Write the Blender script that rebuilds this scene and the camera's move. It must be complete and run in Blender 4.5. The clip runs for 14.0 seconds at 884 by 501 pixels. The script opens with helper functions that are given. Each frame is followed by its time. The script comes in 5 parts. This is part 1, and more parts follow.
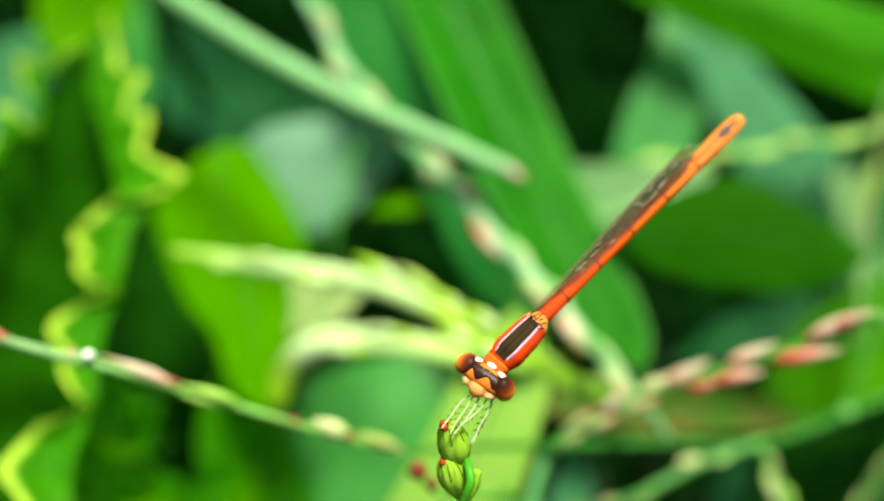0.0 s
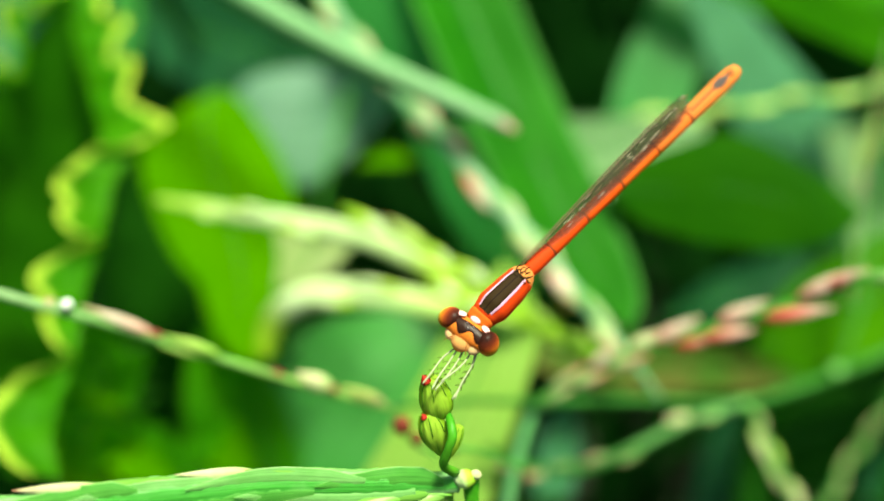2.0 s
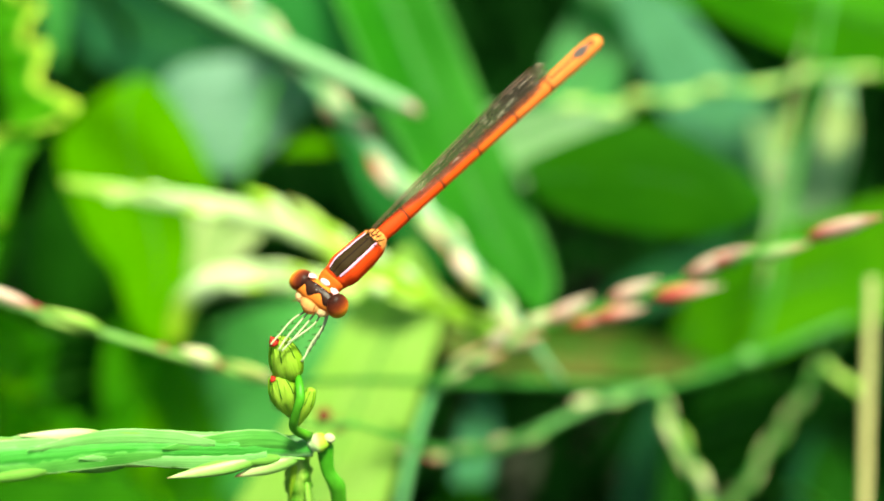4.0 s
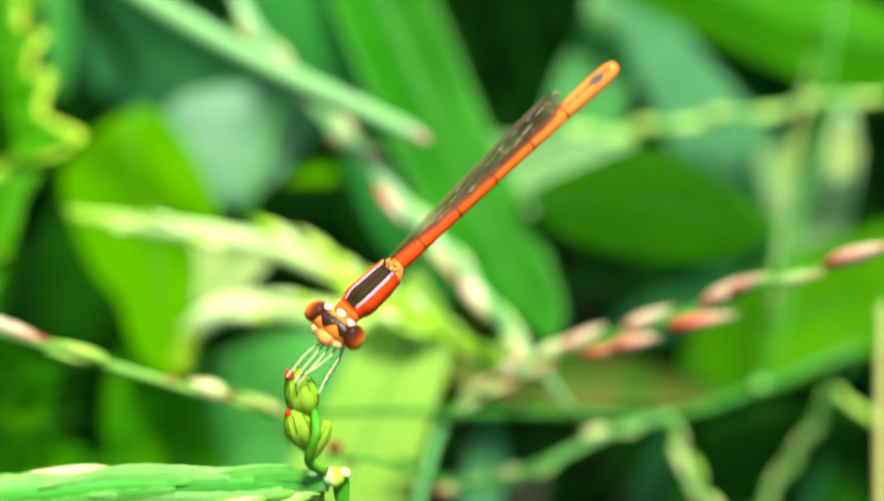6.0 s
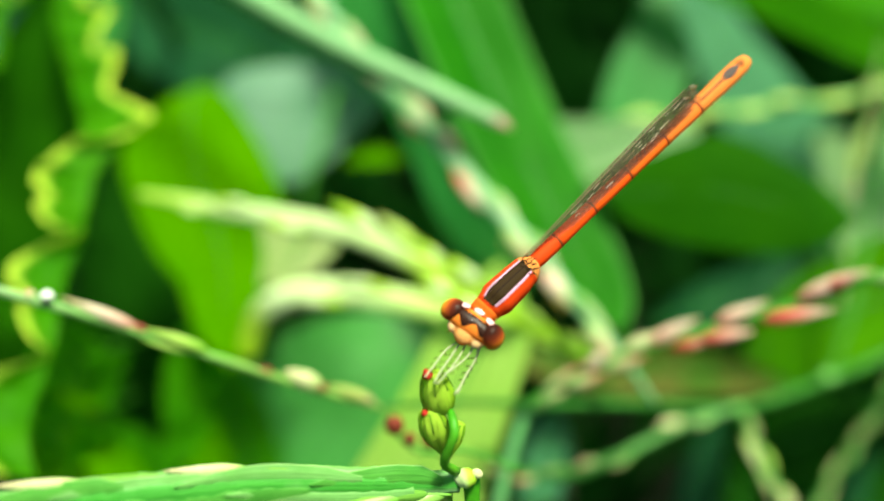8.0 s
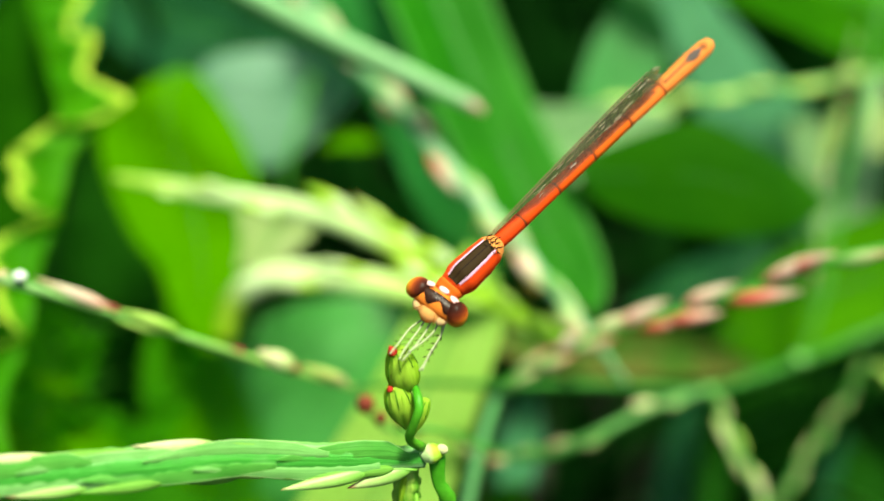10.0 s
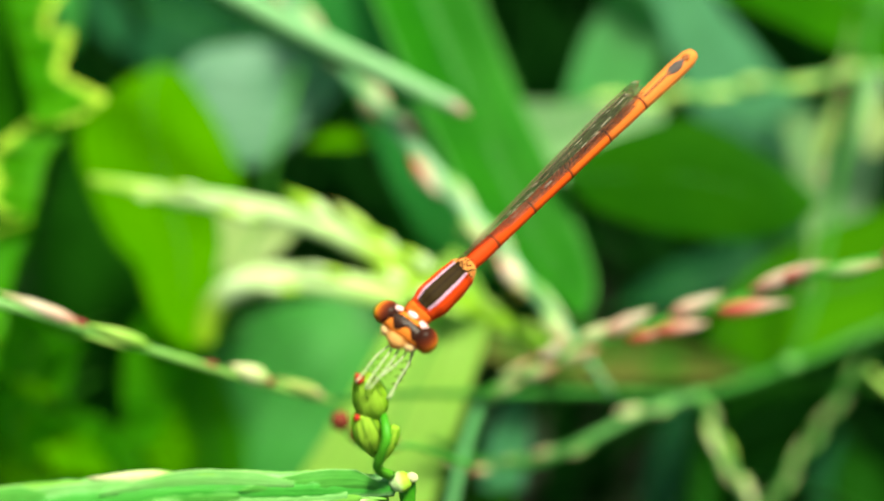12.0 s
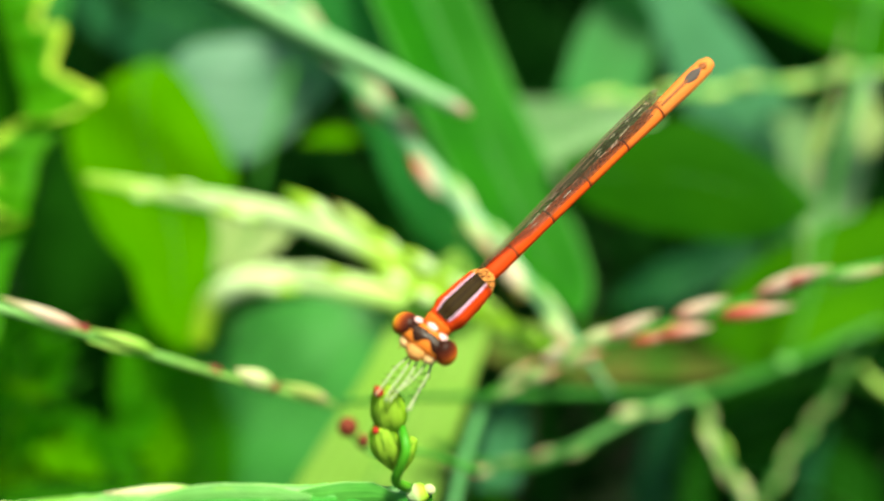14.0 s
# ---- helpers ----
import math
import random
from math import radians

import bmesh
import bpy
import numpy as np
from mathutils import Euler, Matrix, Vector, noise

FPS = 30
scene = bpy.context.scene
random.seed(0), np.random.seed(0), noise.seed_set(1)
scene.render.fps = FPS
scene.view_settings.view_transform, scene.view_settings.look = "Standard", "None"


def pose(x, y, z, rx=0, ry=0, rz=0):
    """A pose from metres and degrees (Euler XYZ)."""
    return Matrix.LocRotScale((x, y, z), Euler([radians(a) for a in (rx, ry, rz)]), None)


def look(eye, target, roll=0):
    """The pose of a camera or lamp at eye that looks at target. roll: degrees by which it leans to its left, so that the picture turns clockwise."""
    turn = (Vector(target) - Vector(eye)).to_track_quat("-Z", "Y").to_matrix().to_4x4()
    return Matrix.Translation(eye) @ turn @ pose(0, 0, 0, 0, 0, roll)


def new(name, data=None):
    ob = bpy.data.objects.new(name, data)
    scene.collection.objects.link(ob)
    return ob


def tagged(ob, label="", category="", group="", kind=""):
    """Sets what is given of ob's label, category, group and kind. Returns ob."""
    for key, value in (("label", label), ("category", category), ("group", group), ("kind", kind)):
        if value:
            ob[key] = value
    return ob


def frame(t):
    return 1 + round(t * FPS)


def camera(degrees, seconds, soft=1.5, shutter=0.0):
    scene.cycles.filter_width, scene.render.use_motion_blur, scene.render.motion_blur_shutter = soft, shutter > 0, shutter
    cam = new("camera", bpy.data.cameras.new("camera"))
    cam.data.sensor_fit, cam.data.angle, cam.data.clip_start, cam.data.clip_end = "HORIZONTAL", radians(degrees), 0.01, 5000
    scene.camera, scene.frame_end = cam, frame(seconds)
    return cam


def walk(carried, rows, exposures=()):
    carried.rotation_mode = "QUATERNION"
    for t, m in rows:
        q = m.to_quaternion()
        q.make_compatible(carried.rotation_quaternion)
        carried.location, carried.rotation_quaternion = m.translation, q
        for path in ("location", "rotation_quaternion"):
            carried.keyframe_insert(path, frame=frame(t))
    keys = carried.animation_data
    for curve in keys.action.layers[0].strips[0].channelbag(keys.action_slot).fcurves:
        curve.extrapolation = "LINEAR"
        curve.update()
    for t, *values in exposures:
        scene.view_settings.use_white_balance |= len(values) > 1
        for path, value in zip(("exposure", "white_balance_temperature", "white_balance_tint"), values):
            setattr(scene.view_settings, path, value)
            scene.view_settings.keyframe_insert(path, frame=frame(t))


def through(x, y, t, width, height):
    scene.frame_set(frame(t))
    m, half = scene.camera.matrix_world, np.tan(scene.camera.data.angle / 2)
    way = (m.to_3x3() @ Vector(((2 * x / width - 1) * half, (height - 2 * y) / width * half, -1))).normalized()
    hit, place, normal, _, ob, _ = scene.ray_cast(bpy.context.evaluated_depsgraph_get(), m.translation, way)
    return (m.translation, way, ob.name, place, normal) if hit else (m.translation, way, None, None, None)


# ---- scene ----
cam = camera(48, 14.0, 1.7, 0.3)
PATH = [
    (0, 0.00212, -0.04722, 0.25143, 52.491, 1.876, 0.527),
    (0.5, 0.00506, -0.04642, 0.25089, 50.875, 2.140, 0.840),
    (1, -0.00051, -0.04666, 0.25026, 49.911, 1.195, 0.735),
    (1.5, 0.00335, -0.04846, 0.25056, 49.891, 1.385, 0.813),
    (2, 0.00287, -0.04593, 0.24998, 49.959, 1.170, 0.788),
    (2.5, 0.00749, -0.04391, 0.25164, 50.009, 0.641, 0.704),
    (3, 0.00978, -0.04436, 0.25114, 49.967, 0.485, 0.681),
    (3.5, 0.00996, -0.04547, 0.25150, 50.346, 0.384, 0.646),
    (3.7, 0.01191, -0.04718, 0.24913, 50.442, 0.375, 0.161),
    (5.8, 0.00906, -0.04974, 0.24497, 51.656, 0.356, -0.119),
    (6, 0.01035, -0.04721, 0.24710, 52.084, 0.462, -0.251),
    (6.5, 0.00906, -0.04321, 0.24997, 51.487, 0.360, 0.119),
    (7, 0.01079, -0.04284, 0.24961, 50.436, 0.339, 0.188),
    (7.5, 0.00672, -0.04308, 0.24949, 50.120, 0.468, 0.559),
    (8, 0.00088, -0.04489, 0.24727, 50.570, -0.330, 0.067),
    (8.2, 0.00263, -0.04362, 0.24817, 50.302, -0.809, -0.483),
    (10.3, 0.00234, -0.04622, 0.24728, 49.735, -0.804, -0.475),
    (10.5, 0.00475, -0.04592, 0.24699, 49.411, -0.924, -0.746),
    (11, 0.00902, -0.04544, 0.24472, 48.521, -0.580, -0.602),
    (11.5, 0.00753, -0.04363, 0.24684, 48.543, -0.788, -0.326),
    (12, 0.00439, -0.04251, 0.24795, 48.836, -0.825, -0.407),
    (12.5, 0.00111, -0.04207, 0.24828, 48.973, -1.335, -0.474),
    (13, -0.00067, -0.04423, 0.24618, 48.816, -1.917, -0.680),
    (13.5, 0.00186, -0.04291, 0.24715, 48.617, -1.519, -0.733),
    (14, 0.00158, -0.04099, 0.24857, 48.141, -1.899, -1.363),
]
BRIGHTER = [(0.0, 1.14), (2.5, 1.14), (3.0, 1.44), (7.0, 1.44), (7.5, 1.14), (14.0, 1.14)]
walk(cam, [(t, pose(*p)) for t, *p in PATH], [(t, stops, 6800, -3) for t, stops in BRIGHTER])
cam.data.dof.use_dof = True
cam.data.dof.focus_distance = 0.067
cam.data.dof.aperture_fstop = 11.0

# ---- light ----
SUN_FROM = Vector((0.22, 0.02, 0.97)).normalized()
world = bpy.data.worlds.new("sky")
scene.world = world
world.use_nodes = True
wn = world.node_tree.nodes
sky = wn.new("ShaderNodeTexSky")
sky.sky_type = "NISHITA"
sky.sun_disc = False
sky.sun_elevation = math.asin(SUN_FROM.z)
sky.sun_rotation = math.atan2(SUN_FROM.x, SUN_FROM.y)
sky.dust_density = 4.0
sky.ozone_density = 0.6
wn["Background"].inputs["Strength"].default_value = 0.075
world.node_tree.links.new(sky.outputs["Color"], wn["Background"].inputs["Color"])
sun_data = bpy.data.lights.new("sun", "SUN")
sun_data.energy = 5.0
sun_data.angle = radians(12.0)
sun_data.color = (0.98, 0.96, 0.80)
sun = new("sun", sun_data)
sun.matrix_world = look(SUN_FROM * 2, (0, 0, 0))

MM = 0.001
FACING = Vector((-0.03, -0.76, 0.65)).normalized()


# ---- materials ----
def material(name):
    m = bpy.data.materials.new(name)
    m.use_nodes = True
    nt = m.node_tree
    return m, nt, nt.nodes["Principled BSDF"]


def add(nt, kind, **values):
    n = nt.nodes.new(kind)
    for k, v in values.items():
        if k in n.inputs:
            n.inputs[k].default_value = v
    return n


def ramp(nt, fac, stops):
    r = nt.nodes.new("ShaderNodeValToRGB")
    while len(r.color_ramp.elements) < len(stops):
        r.color_ramp.elements.new(0.5)
    for e, (p, c) in zip(r.color_ramp.elements, stops):
        e.position, e.color = p, (*c, 1)
    nt.links.new(fac, r.inputs["Fac"])
    return r.outputs["Color"]


def mixed(nt, fac, a, b, blend="MIX"):
    n = nt.nodes.new("ShaderNodeMix")
    n.data_type, n.blend_type = "RGBA", blend
    for value, slot in ((fac, n.inputs["Factor"]), (a, n.inputs["A"]), (b, n.inputs["B"])):
        if isinstance(value, (int, float)):
            slot.default_value = value
        elif isinstance(value, tuple):
            slot.default_value = (*value, 1)
        else:
            nt.links.new(value, slot)
    return n.outputs["Result"]


def leaf_material(name, dark, light, through_col, through=0.45, rough=0.5, edge=None, veins=34.0, sheen=0.04, one_edge=False):
    """A plant surface: two greens in blotches, fine lengthwise veins, light passing through it."""
    m, nt, bsdf = material(name)
    uv = nt.nodes.new("ShaderNodeUVMap")
    sep = nt.nodes.new("ShaderNodeSeparateXYZ")
    nt.links.new(uv.outputs["UV"], sep.inputs[0])
    geo = nt.nodes.new("ShaderNodeTexCoord")
    blot = add(nt, "ShaderNodeTexNoise", Scale=110.0, Detail=4.0, Roughness=0.6)
    nt.links.new(geo.outputs["Object"], blot.inputs["Vector"])
    grain = add(nt, "ShaderNodeTexNoise", Scale=1500.0, Detail=2.0)
    nt.links.new(geo.outputs["Object"], grain.inputs["Vector"])
    stretch = nt.nodes.new("ShaderNodeMapping")
    stretch.inputs["Scale"].default_value = (veins, 0.7, 1.0)
    nt.links.new(uv.outputs["UV"], stretch.inputs["Vector"])
    vein = add(nt, "ShaderNodeTexNoise", Scale=1.0, Detail=2.0)
    nt.links.new(stretch.outputs["Vector"], vein.inputs["Vector"])
    col = mixed(nt, ramp(nt, blot.outputs["Fac"], [(0.3, (0, 0, 0)), (0.7, (1, 1, 1))]), dark, light)
    col = mixed(nt, 0.5, col, ramp(nt, vein.outputs["Fac"], [(0.35, (0.45, 0.5, 0.4)), (0.62, (1, 1, 1))]), "MULTIPLY")
    col = mixed(nt, 0.25, col, ramp(nt, grain.outputs["Fac"], [(0.3, (0.5, 0.5, 0.5)), (0.7, (1, 1, 1))]), "MULTIPLY")
    info = nt.nodes.new("ShaderNodeObjectInfo")
    col = mixed(nt, 0.3, col, ramp(nt, info.outputs["Random"], [(0.0, (0.75, 0.8, 0.7)), (1.0, (1, 1, 1))]), "MULTIPLY")
    tcol = mixed(nt, ramp(nt, vein.outputs["Fac"], [(0.3, (0.5, 0.5, 0.5)), (0.65, (0, 0, 0))]), through_col, tuple(0.55 * c for c in through_col))
    if edge:
        off = nt.nodes.new("ShaderNodeMath")
        off.operation = "SUBTRACT"
        nt.links.new(sep.outputs["X"], off.inputs[0])
        off.inputs[1].default_value = 0.5
        ab = nt.nodes.new("ShaderNodeMath")
        ab.operation = "ABSOLUTE"
        nt.links.new(off.outputs[0], ab.inputs[0])
        band = ramp(nt, sep.outputs["X"] if one_edge else ab.outputs[0], [(0.76, (0, 0, 0)), (0.92, (1, 1, 1))] if one_edge else [(0.45, (0, 0, 0)), (0.495, (1, 1, 1))])
        col = mixed(nt, band, col, edge)
        tcol = mixed(nt, band, tcol, edge)
    nt.links.new(col, bsdf.inputs["Base Color"])
    bsdf.inputs["Roughness"].default_value = rough
    bsdf.inputs["Specular IOR Level"].default_value = sheen
    bump = add(nt, "ShaderNodeBump", Strength=0.25, Distance=0.0003)
    nt.links.new(vein.outputs["Fac"], bump.inputs["Height"])
    nt.links.new(bump.outputs["Normal"], bsdf.inputs["Normal"])
    tr = nt.nodes.new("ShaderNodeBsdfTranslucent")
    nt.links.new(tcol, tr.inputs["Color"])
    mix = add(nt, "ShaderNodeMixShader", Fac=through)
    nt.links.new(bsdf.outputs[0], mix.inputs[1])
    nt.links.new(tr.outputs[0], mix.inputs[2])
    nt.links.new(mix.outputs[0], nt.nodes["Material Output"].inputs["Surface"])
    return m


def tinted_material(name, stops, rough=0.45, through=0.25, spread=0.12, spec=0.5, scale=900.0):
    """A skin whose colour runs along the part's length, with speckle and a little light passing through."""
    m, nt, bsdf = material(name)
    uv = nt.nodes.new("ShaderNodeUVMap")
    sep = nt.nodes.new("ShaderNodeSeparateXYZ")
    nt.links.new(uv.outputs["UV"], sep.inputs[0])
    geo = nt.nodes.new("ShaderNodeTexCoord")
    noi = add(nt, "ShaderNodeTexNoise", Scale=scale, Detail=3.0)
    nt.links.new(geo.outputs["Object"], noi.inputs["Vector"])
    info = nt.nodes.new("ShaderNodeObjectInfo")
    ma = nt.nodes.new("ShaderNodeMath")
    ma.operation = "MULTIPLY_ADD"
    nt.links.new(noi.outputs["Fac"], ma.inputs[0])
    ma.inputs[1].default_value = spread * 2
    nt.links.new(sep.outputs["Y"], ma.inputs[2])
    mb = nt.nodes.new("ShaderNodeMath")
    mb.operation = "MULTIPLY_ADD"
    nt.links.new(info.outputs["Random"], mb.inputs[0])
    mb.inputs[1].default_value = spread * 2
    nt.links.new(ma.outputs[0], mb.inputs[2])
    mc = nt.nodes.new("ShaderNodeMath")
    mc.operation = "SUBTRACT"
    nt.links.new(mb.outputs[0], mc.inputs[0])
    mc.inputs[1].default_value = spread * 2
    col = ramp(nt, mc.outputs[0], stops)
    fine = add(nt, "ShaderNodeTexNoise", Scale=scale * 4, Detail=2.0)
    nt.links.new(geo.outputs["Object"], fine.inputs["Vector"])
    col = mixed(nt, 0.35, col, ramp(nt, fine.outputs["Fac"], [(0.3, (0.55, 0.55, 0.55)), (0.65, (1, 1, 1))]), "MULTIPLY")
    nt.links.new(col, bsdf.inputs["Base Color"])
    bsdf.inputs["Roughness"].default_value = rough
    bsdf.inputs["Specular IOR Level"].default_value = spec
    bump = add(nt, "ShaderNodeBump", Strength=0.2, Distance=0.0001)
    nt.links.new(fine.outputs["Fac"], bump.inputs["Height"])
    nt.links.new(bump.outputs["Normal"], bsdf.inputs["Normal"])
    if through:
        tr = nt.nodes.new("ShaderNodeBsdfTranslucent")
        nt.links.new(col, tr.inputs["Color"])
        mix = add(nt, "ShaderNodeMixShader", Fac=through)
        nt.links.new(bsdf.outputs[0], mix.inputs[1])
        nt.links.new(tr.outputs[0], mix.inputs[2])
        nt.links.new(mix.outputs[0], nt.nodes["Material Output"].inputs["Surface"])
    return m


def sheath_material(name, stops, patch, spread=0.07, rough=0.5):
    """Overlapped leaf sheaths: lengthwise bands round the stem, wavering along it, with darker and paler stretches."""
    m, nt, bsdf = material(name)
    uv = nt.nodes.new("ShaderNodeUVMap")
    sep = nt.nodes.new("ShaderNodeSeparateXYZ")
    nt.links.new(uv.outputs["UV"], sep.inputs[0])
    longwise = nt.nodes.new("ShaderNodeMapping")
    longwise.inputs["Scale"].default_value = (9.0, 7.0, 1.0)
    nt.links.new(uv.outputs["UV"], longwise.inputs["Vector"])
    waver = add(nt, "ShaderNodeTexNoise", Scale=1.0, Detail=3.0)
    nt.links.new(longwise.outputs["Vector"], waver.inputs["Vector"])
    off = nt.nodes.new("ShaderNodeMath")
    off.operation = "MULTIPLY_ADD"
    nt.links.new(waver.outputs["Fac"], off.inputs[0])
    off.inputs[1].default_value = spread * 2
    nt.links.new(sep.outputs["X"], off.inputs[2])
    back = nt.nodes.new("ShaderNodeMath")
    back.operation = "SUBTRACT"
    nt.links.new(off.outputs[0], back.inputs[0])
    back.inputs[1].default_value = spread
    col = ramp(nt, back.outputs[0], stops)
    geo = nt.nodes.new("ShaderNodeTexCoord")
    blot = add(nt, "ShaderNodeTexNoise", Scale=190.0, Detail=3.0)
    nt.links.new(geo.outputs["Object"], blot.inputs["Vector"])
    col = mixed(nt, ramp(nt, blot.outputs["Fac"], [(0.52, (0, 0, 0)), (0.66, (0.7, 0.7, 0.7))]), col, patch)
    fine = add(nt, "ShaderNodeTexNoise", Scale=1.0, Detail=2.0)
    streak = nt.nodes.new("ShaderNodeMapping")
    streak.inputs["Scale"].default_value = (60.0, 6.0, 1.0)
    nt.links.new(uv.outputs["UV"], streak.inputs["Vector"])
    nt.links.new(streak.outputs["Vector"], fine.inputs["Vector"])
    col = mixed(nt, 0.4, col, ramp(nt, fine.outputs["Fac"], [(0.35, (0.5, 0.55, 0.45)), (0.6, (1, 1, 1))]), "MULTIPLY")
    nt.links.new(col, bsdf.inputs["Base Color"])
    bsdf.inputs["Roughness"].default_value = rough
    bsdf.inputs["Specular IOR Level"].default_value = 0.2
    bump = add(nt, "ShaderNodeBump", Strength=0.4, Distance=0.0002)
    nt.links.new(fine.outputs["Fac"], bump.inputs["Height"])
    nt.links.new(bump.outputs["Normal"], bsdf.inputs["Normal"])
    tr = nt.nodes.new("ShaderNodeBsdfTranslucent")
    nt.links.new(col, tr.inputs["Color"])
    mix = add(nt, "ShaderNodeMixShader", Fac=0.2)
    nt.links.new(bsdf.outputs[0], mix.inputs[1])
    nt.links.new(tr.outputs[0], mix.inputs[2])
    nt.links.new(mix.outputs[0], nt.nodes["Material Output"].inputs["Surface"])
    return m


# Mint bands and patches stand in for reflected light, dark green ones for shadow.
SHEATH = sheath_material("lit_shaded_sheath", [(0.0, (0.224, 0.464, 0.119)), (0.05, (0.119, 0.384, 0.073)), (0.10, (0.224, 0.464, 0.165)), (0.16, (0.145, 0.400, 0.099)), (0.20, (0.059, 0.312, 0.033)), (0.29, (0.046, 0.272, 0.026)), (0.33, (0.132, 0.384, 0.086)), (0.37, (0.304, 0.528, 0.224)), (0.41, (0.092, 0.336, 0.046)), (0.46, (0.277, 0.496, 0.132)), (0.6, (0.079, 0.320, 0.040)), (1.0, (0.079, 0.320, 0.040))], (0.198, 0.448, 0.139), 0.09)
SHEATH_LEAF = leaf_material("pale_edged_sheath", (0.10, 0.36, 0.045), (0.24, 0.50, 0.16), (0.16, 0.50, 0.08), 0.3, 0.5, edge=(0.36, 0.60, 0.22), veins=16.0, sheen=0.12)
SHEATH_DARK = leaf_material("deeper_green_sheath", (0.05, 0.27, 0.025), (0.12, 0.38, 0.06), (0.10, 0.44, 0.04), 0.3, 0.5, edge=(0.30, 0.56, 0.17), veins=16.0, sheen=0.12)
HUSK_STREAKED = leaf_material("streaked_husk", (0.13, 0.39, 0.03), (0.30, 0.54, 0.12), (0.30, 0.60, 0.08), 0.35, 0.6, veins=22.0, sheen=0.1)
STALK_RIBBED = sheath_material("ribbed_yellow_green_stalk", [(0.0, (0.10, 0.34, 0.02)), (0.1, (0.30, 0.52, 0.05)), (0.2, (0.14, 0.40, 0.02)), (0.3, (0.36, 0.56, 0.08)), (0.4, (0.12, 0.36, 0.02)), (0.5, (0.28, 0.50, 0.05)), (1.0, (0.14, 0.40, 0.02))], (0.08, 0.30, 0.015), 0.1)
# Base colour is yellow-green so that front-lit faces look lit from behind.
LIME = leaf_material("backlit_lime_leaf", (0.078, 0.30, 0.002), (0.118, 0.37, 0.003), (0.16, 0.54, 0.004), 0.5, 0.8, sheen=0.0)
MID = leaf_material("mid_green_leaf", (0.015, 0.135, 0.004), (0.030, 0.215, 0.006), (0.03, 0.42, 0.004), 0.45, edge=(0.10, 0.34, 0.06))
BRIGHT = leaf_material("bright_green_leaf", (0.04, 0.22, 0.004), (0.07, 0.32, 0.006), (0.11, 0.52, 0.004), 0.5)
DEEP = leaf_material("deep_green_leaf", (0.011, 0.074, 0.002), (0.024, 0.12, 0.003), (0.035, 0.26, 0.002), 0.33, sheen=0.01)
TEAL = leaf_material("blue_green_leaf", (0.010, 0.070, 0.022), (0.018, 0.11, 0.036), (0.014, 0.17, 0.03), 0.28, 0.45, sheen=0.2)
PALE = leaf_material("pale_green_leaf", (0.31, 0.60, 0.075), (0.43, 0.69, 0.14), (0.46, 0.82, 0.10), 0.5)
FROSTED = leaf_material("grey_green_leaf", (0.05, 0.22, 0.08), (0.09, 0.30, 0.13), (0.05, 0.32, 0.08), 0.35, 0.5, sheen=0.3)
DULL = leaf_material("dull_blue_green_leaf", (0.047, 0.172, 0.075), (0.070, 0.225, 0.112), (0.034, 0.22, 0.064), 0.3, 0.6, sheen=0.05)
WITHERED = leaf_material("withered_blade", (0.15, 0.30, 0.11), (0.22, 0.37, 0.16), (0.13, 0.32, 0.09), 0.35, 0.7)
# The pale edge colour stands in for sunlight coming through the thin rim.
WAVY = leaf_material("crinkled_lit_rim_skin", (0.032, 0.185, 0.002), (0.062, 0.25, 0.004), (0.11, 0.44, 0.003), 0.42, edge=(0.46, 0.66, 0.06), veins=14, one_edge=True)
# Near-black green puts the deep shade between the leaves into the grass colour.
UNDER = leaf_material("shade_dark_undergrowth", (0.0015, 0.016, 0.001), (0.004, 0.034, 0.002), (0.003, 0.05, 0.002), 0.2, 0.8, sheen=0.03)
STALK = tinted_material("leaf_stalk", [(0.0, (0.02, 0.10, 0.006)), (0.6, (0.015, 0.07, 0.005)), (1.0, (0.05, 0.03, 0.02))], spec=0.1, through=0.1)
RIB = tinted_material("leaf_rib", [(0.0, (0.05, 0.25, 0.03)), (1.0, (0.04, 0.20, 0.02))], spec=0.2)
STEM = tinted_material("green_stem", [(0.0, (0.05, 0.25, 0.02)), (1.0, (0.09, 0.34, 0.04))], spec=0.25)
STEM_PALE = tinted_material("pale_stem", [(0.0, (0.20, 0.43, 0.17)), (0.88, (0.24, 0.47, 0.21)), (0.96, (0.44, 0.40, 0.30)), (1.0, (0.50, 0.30, 0.27))], spec=0.15)
STEM_DEEP = tinted_material("deep_green_stem", [(0.0, (0.03, 0.16, 0.018)), (0.6, (0.05, 0.22, 0.03)), (1.0, (0.14, 0.32, 0.10))], spec=0.15, spread=0.25, scale=250.0)
STEM_BUD = tinted_material("leafy_green_stem", [(0.0, (0.05, 0.28, 0.01)), (1.0, (0.11, 0.38, 0.02))], spec=0.2)
STEM_DIM = tinted_material("soft_green_stem", [(0.0, (0.10, 0.33, 0.10)), (1.0, (0.14, 0.37, 0.13))], spec=0.1)
STEM_MIX = tinted_material("whitish_spike_stem", [(0.0, (0.08, 0.34, 0.10)), (0.35, (0.28, 0.50, 0.27)), (0.6, (0.11, 0.37, 0.13)), (0.85, (0.32, 0.51, 0.29)), (1.0, (0.18, 0.40, 0.17))], spread=0.35, spec=0.15, scale=300.0)
STEM_OLIVE = tinted_material("olive_green_stem", [(0.0, (0.24, 0.42, 0.08)), (0.5, (0.17, 0.40, 0.08)), (1.0, (0.30, 0.46, 0.22))], spec=0.2, spread=0.2, scale=300.0)
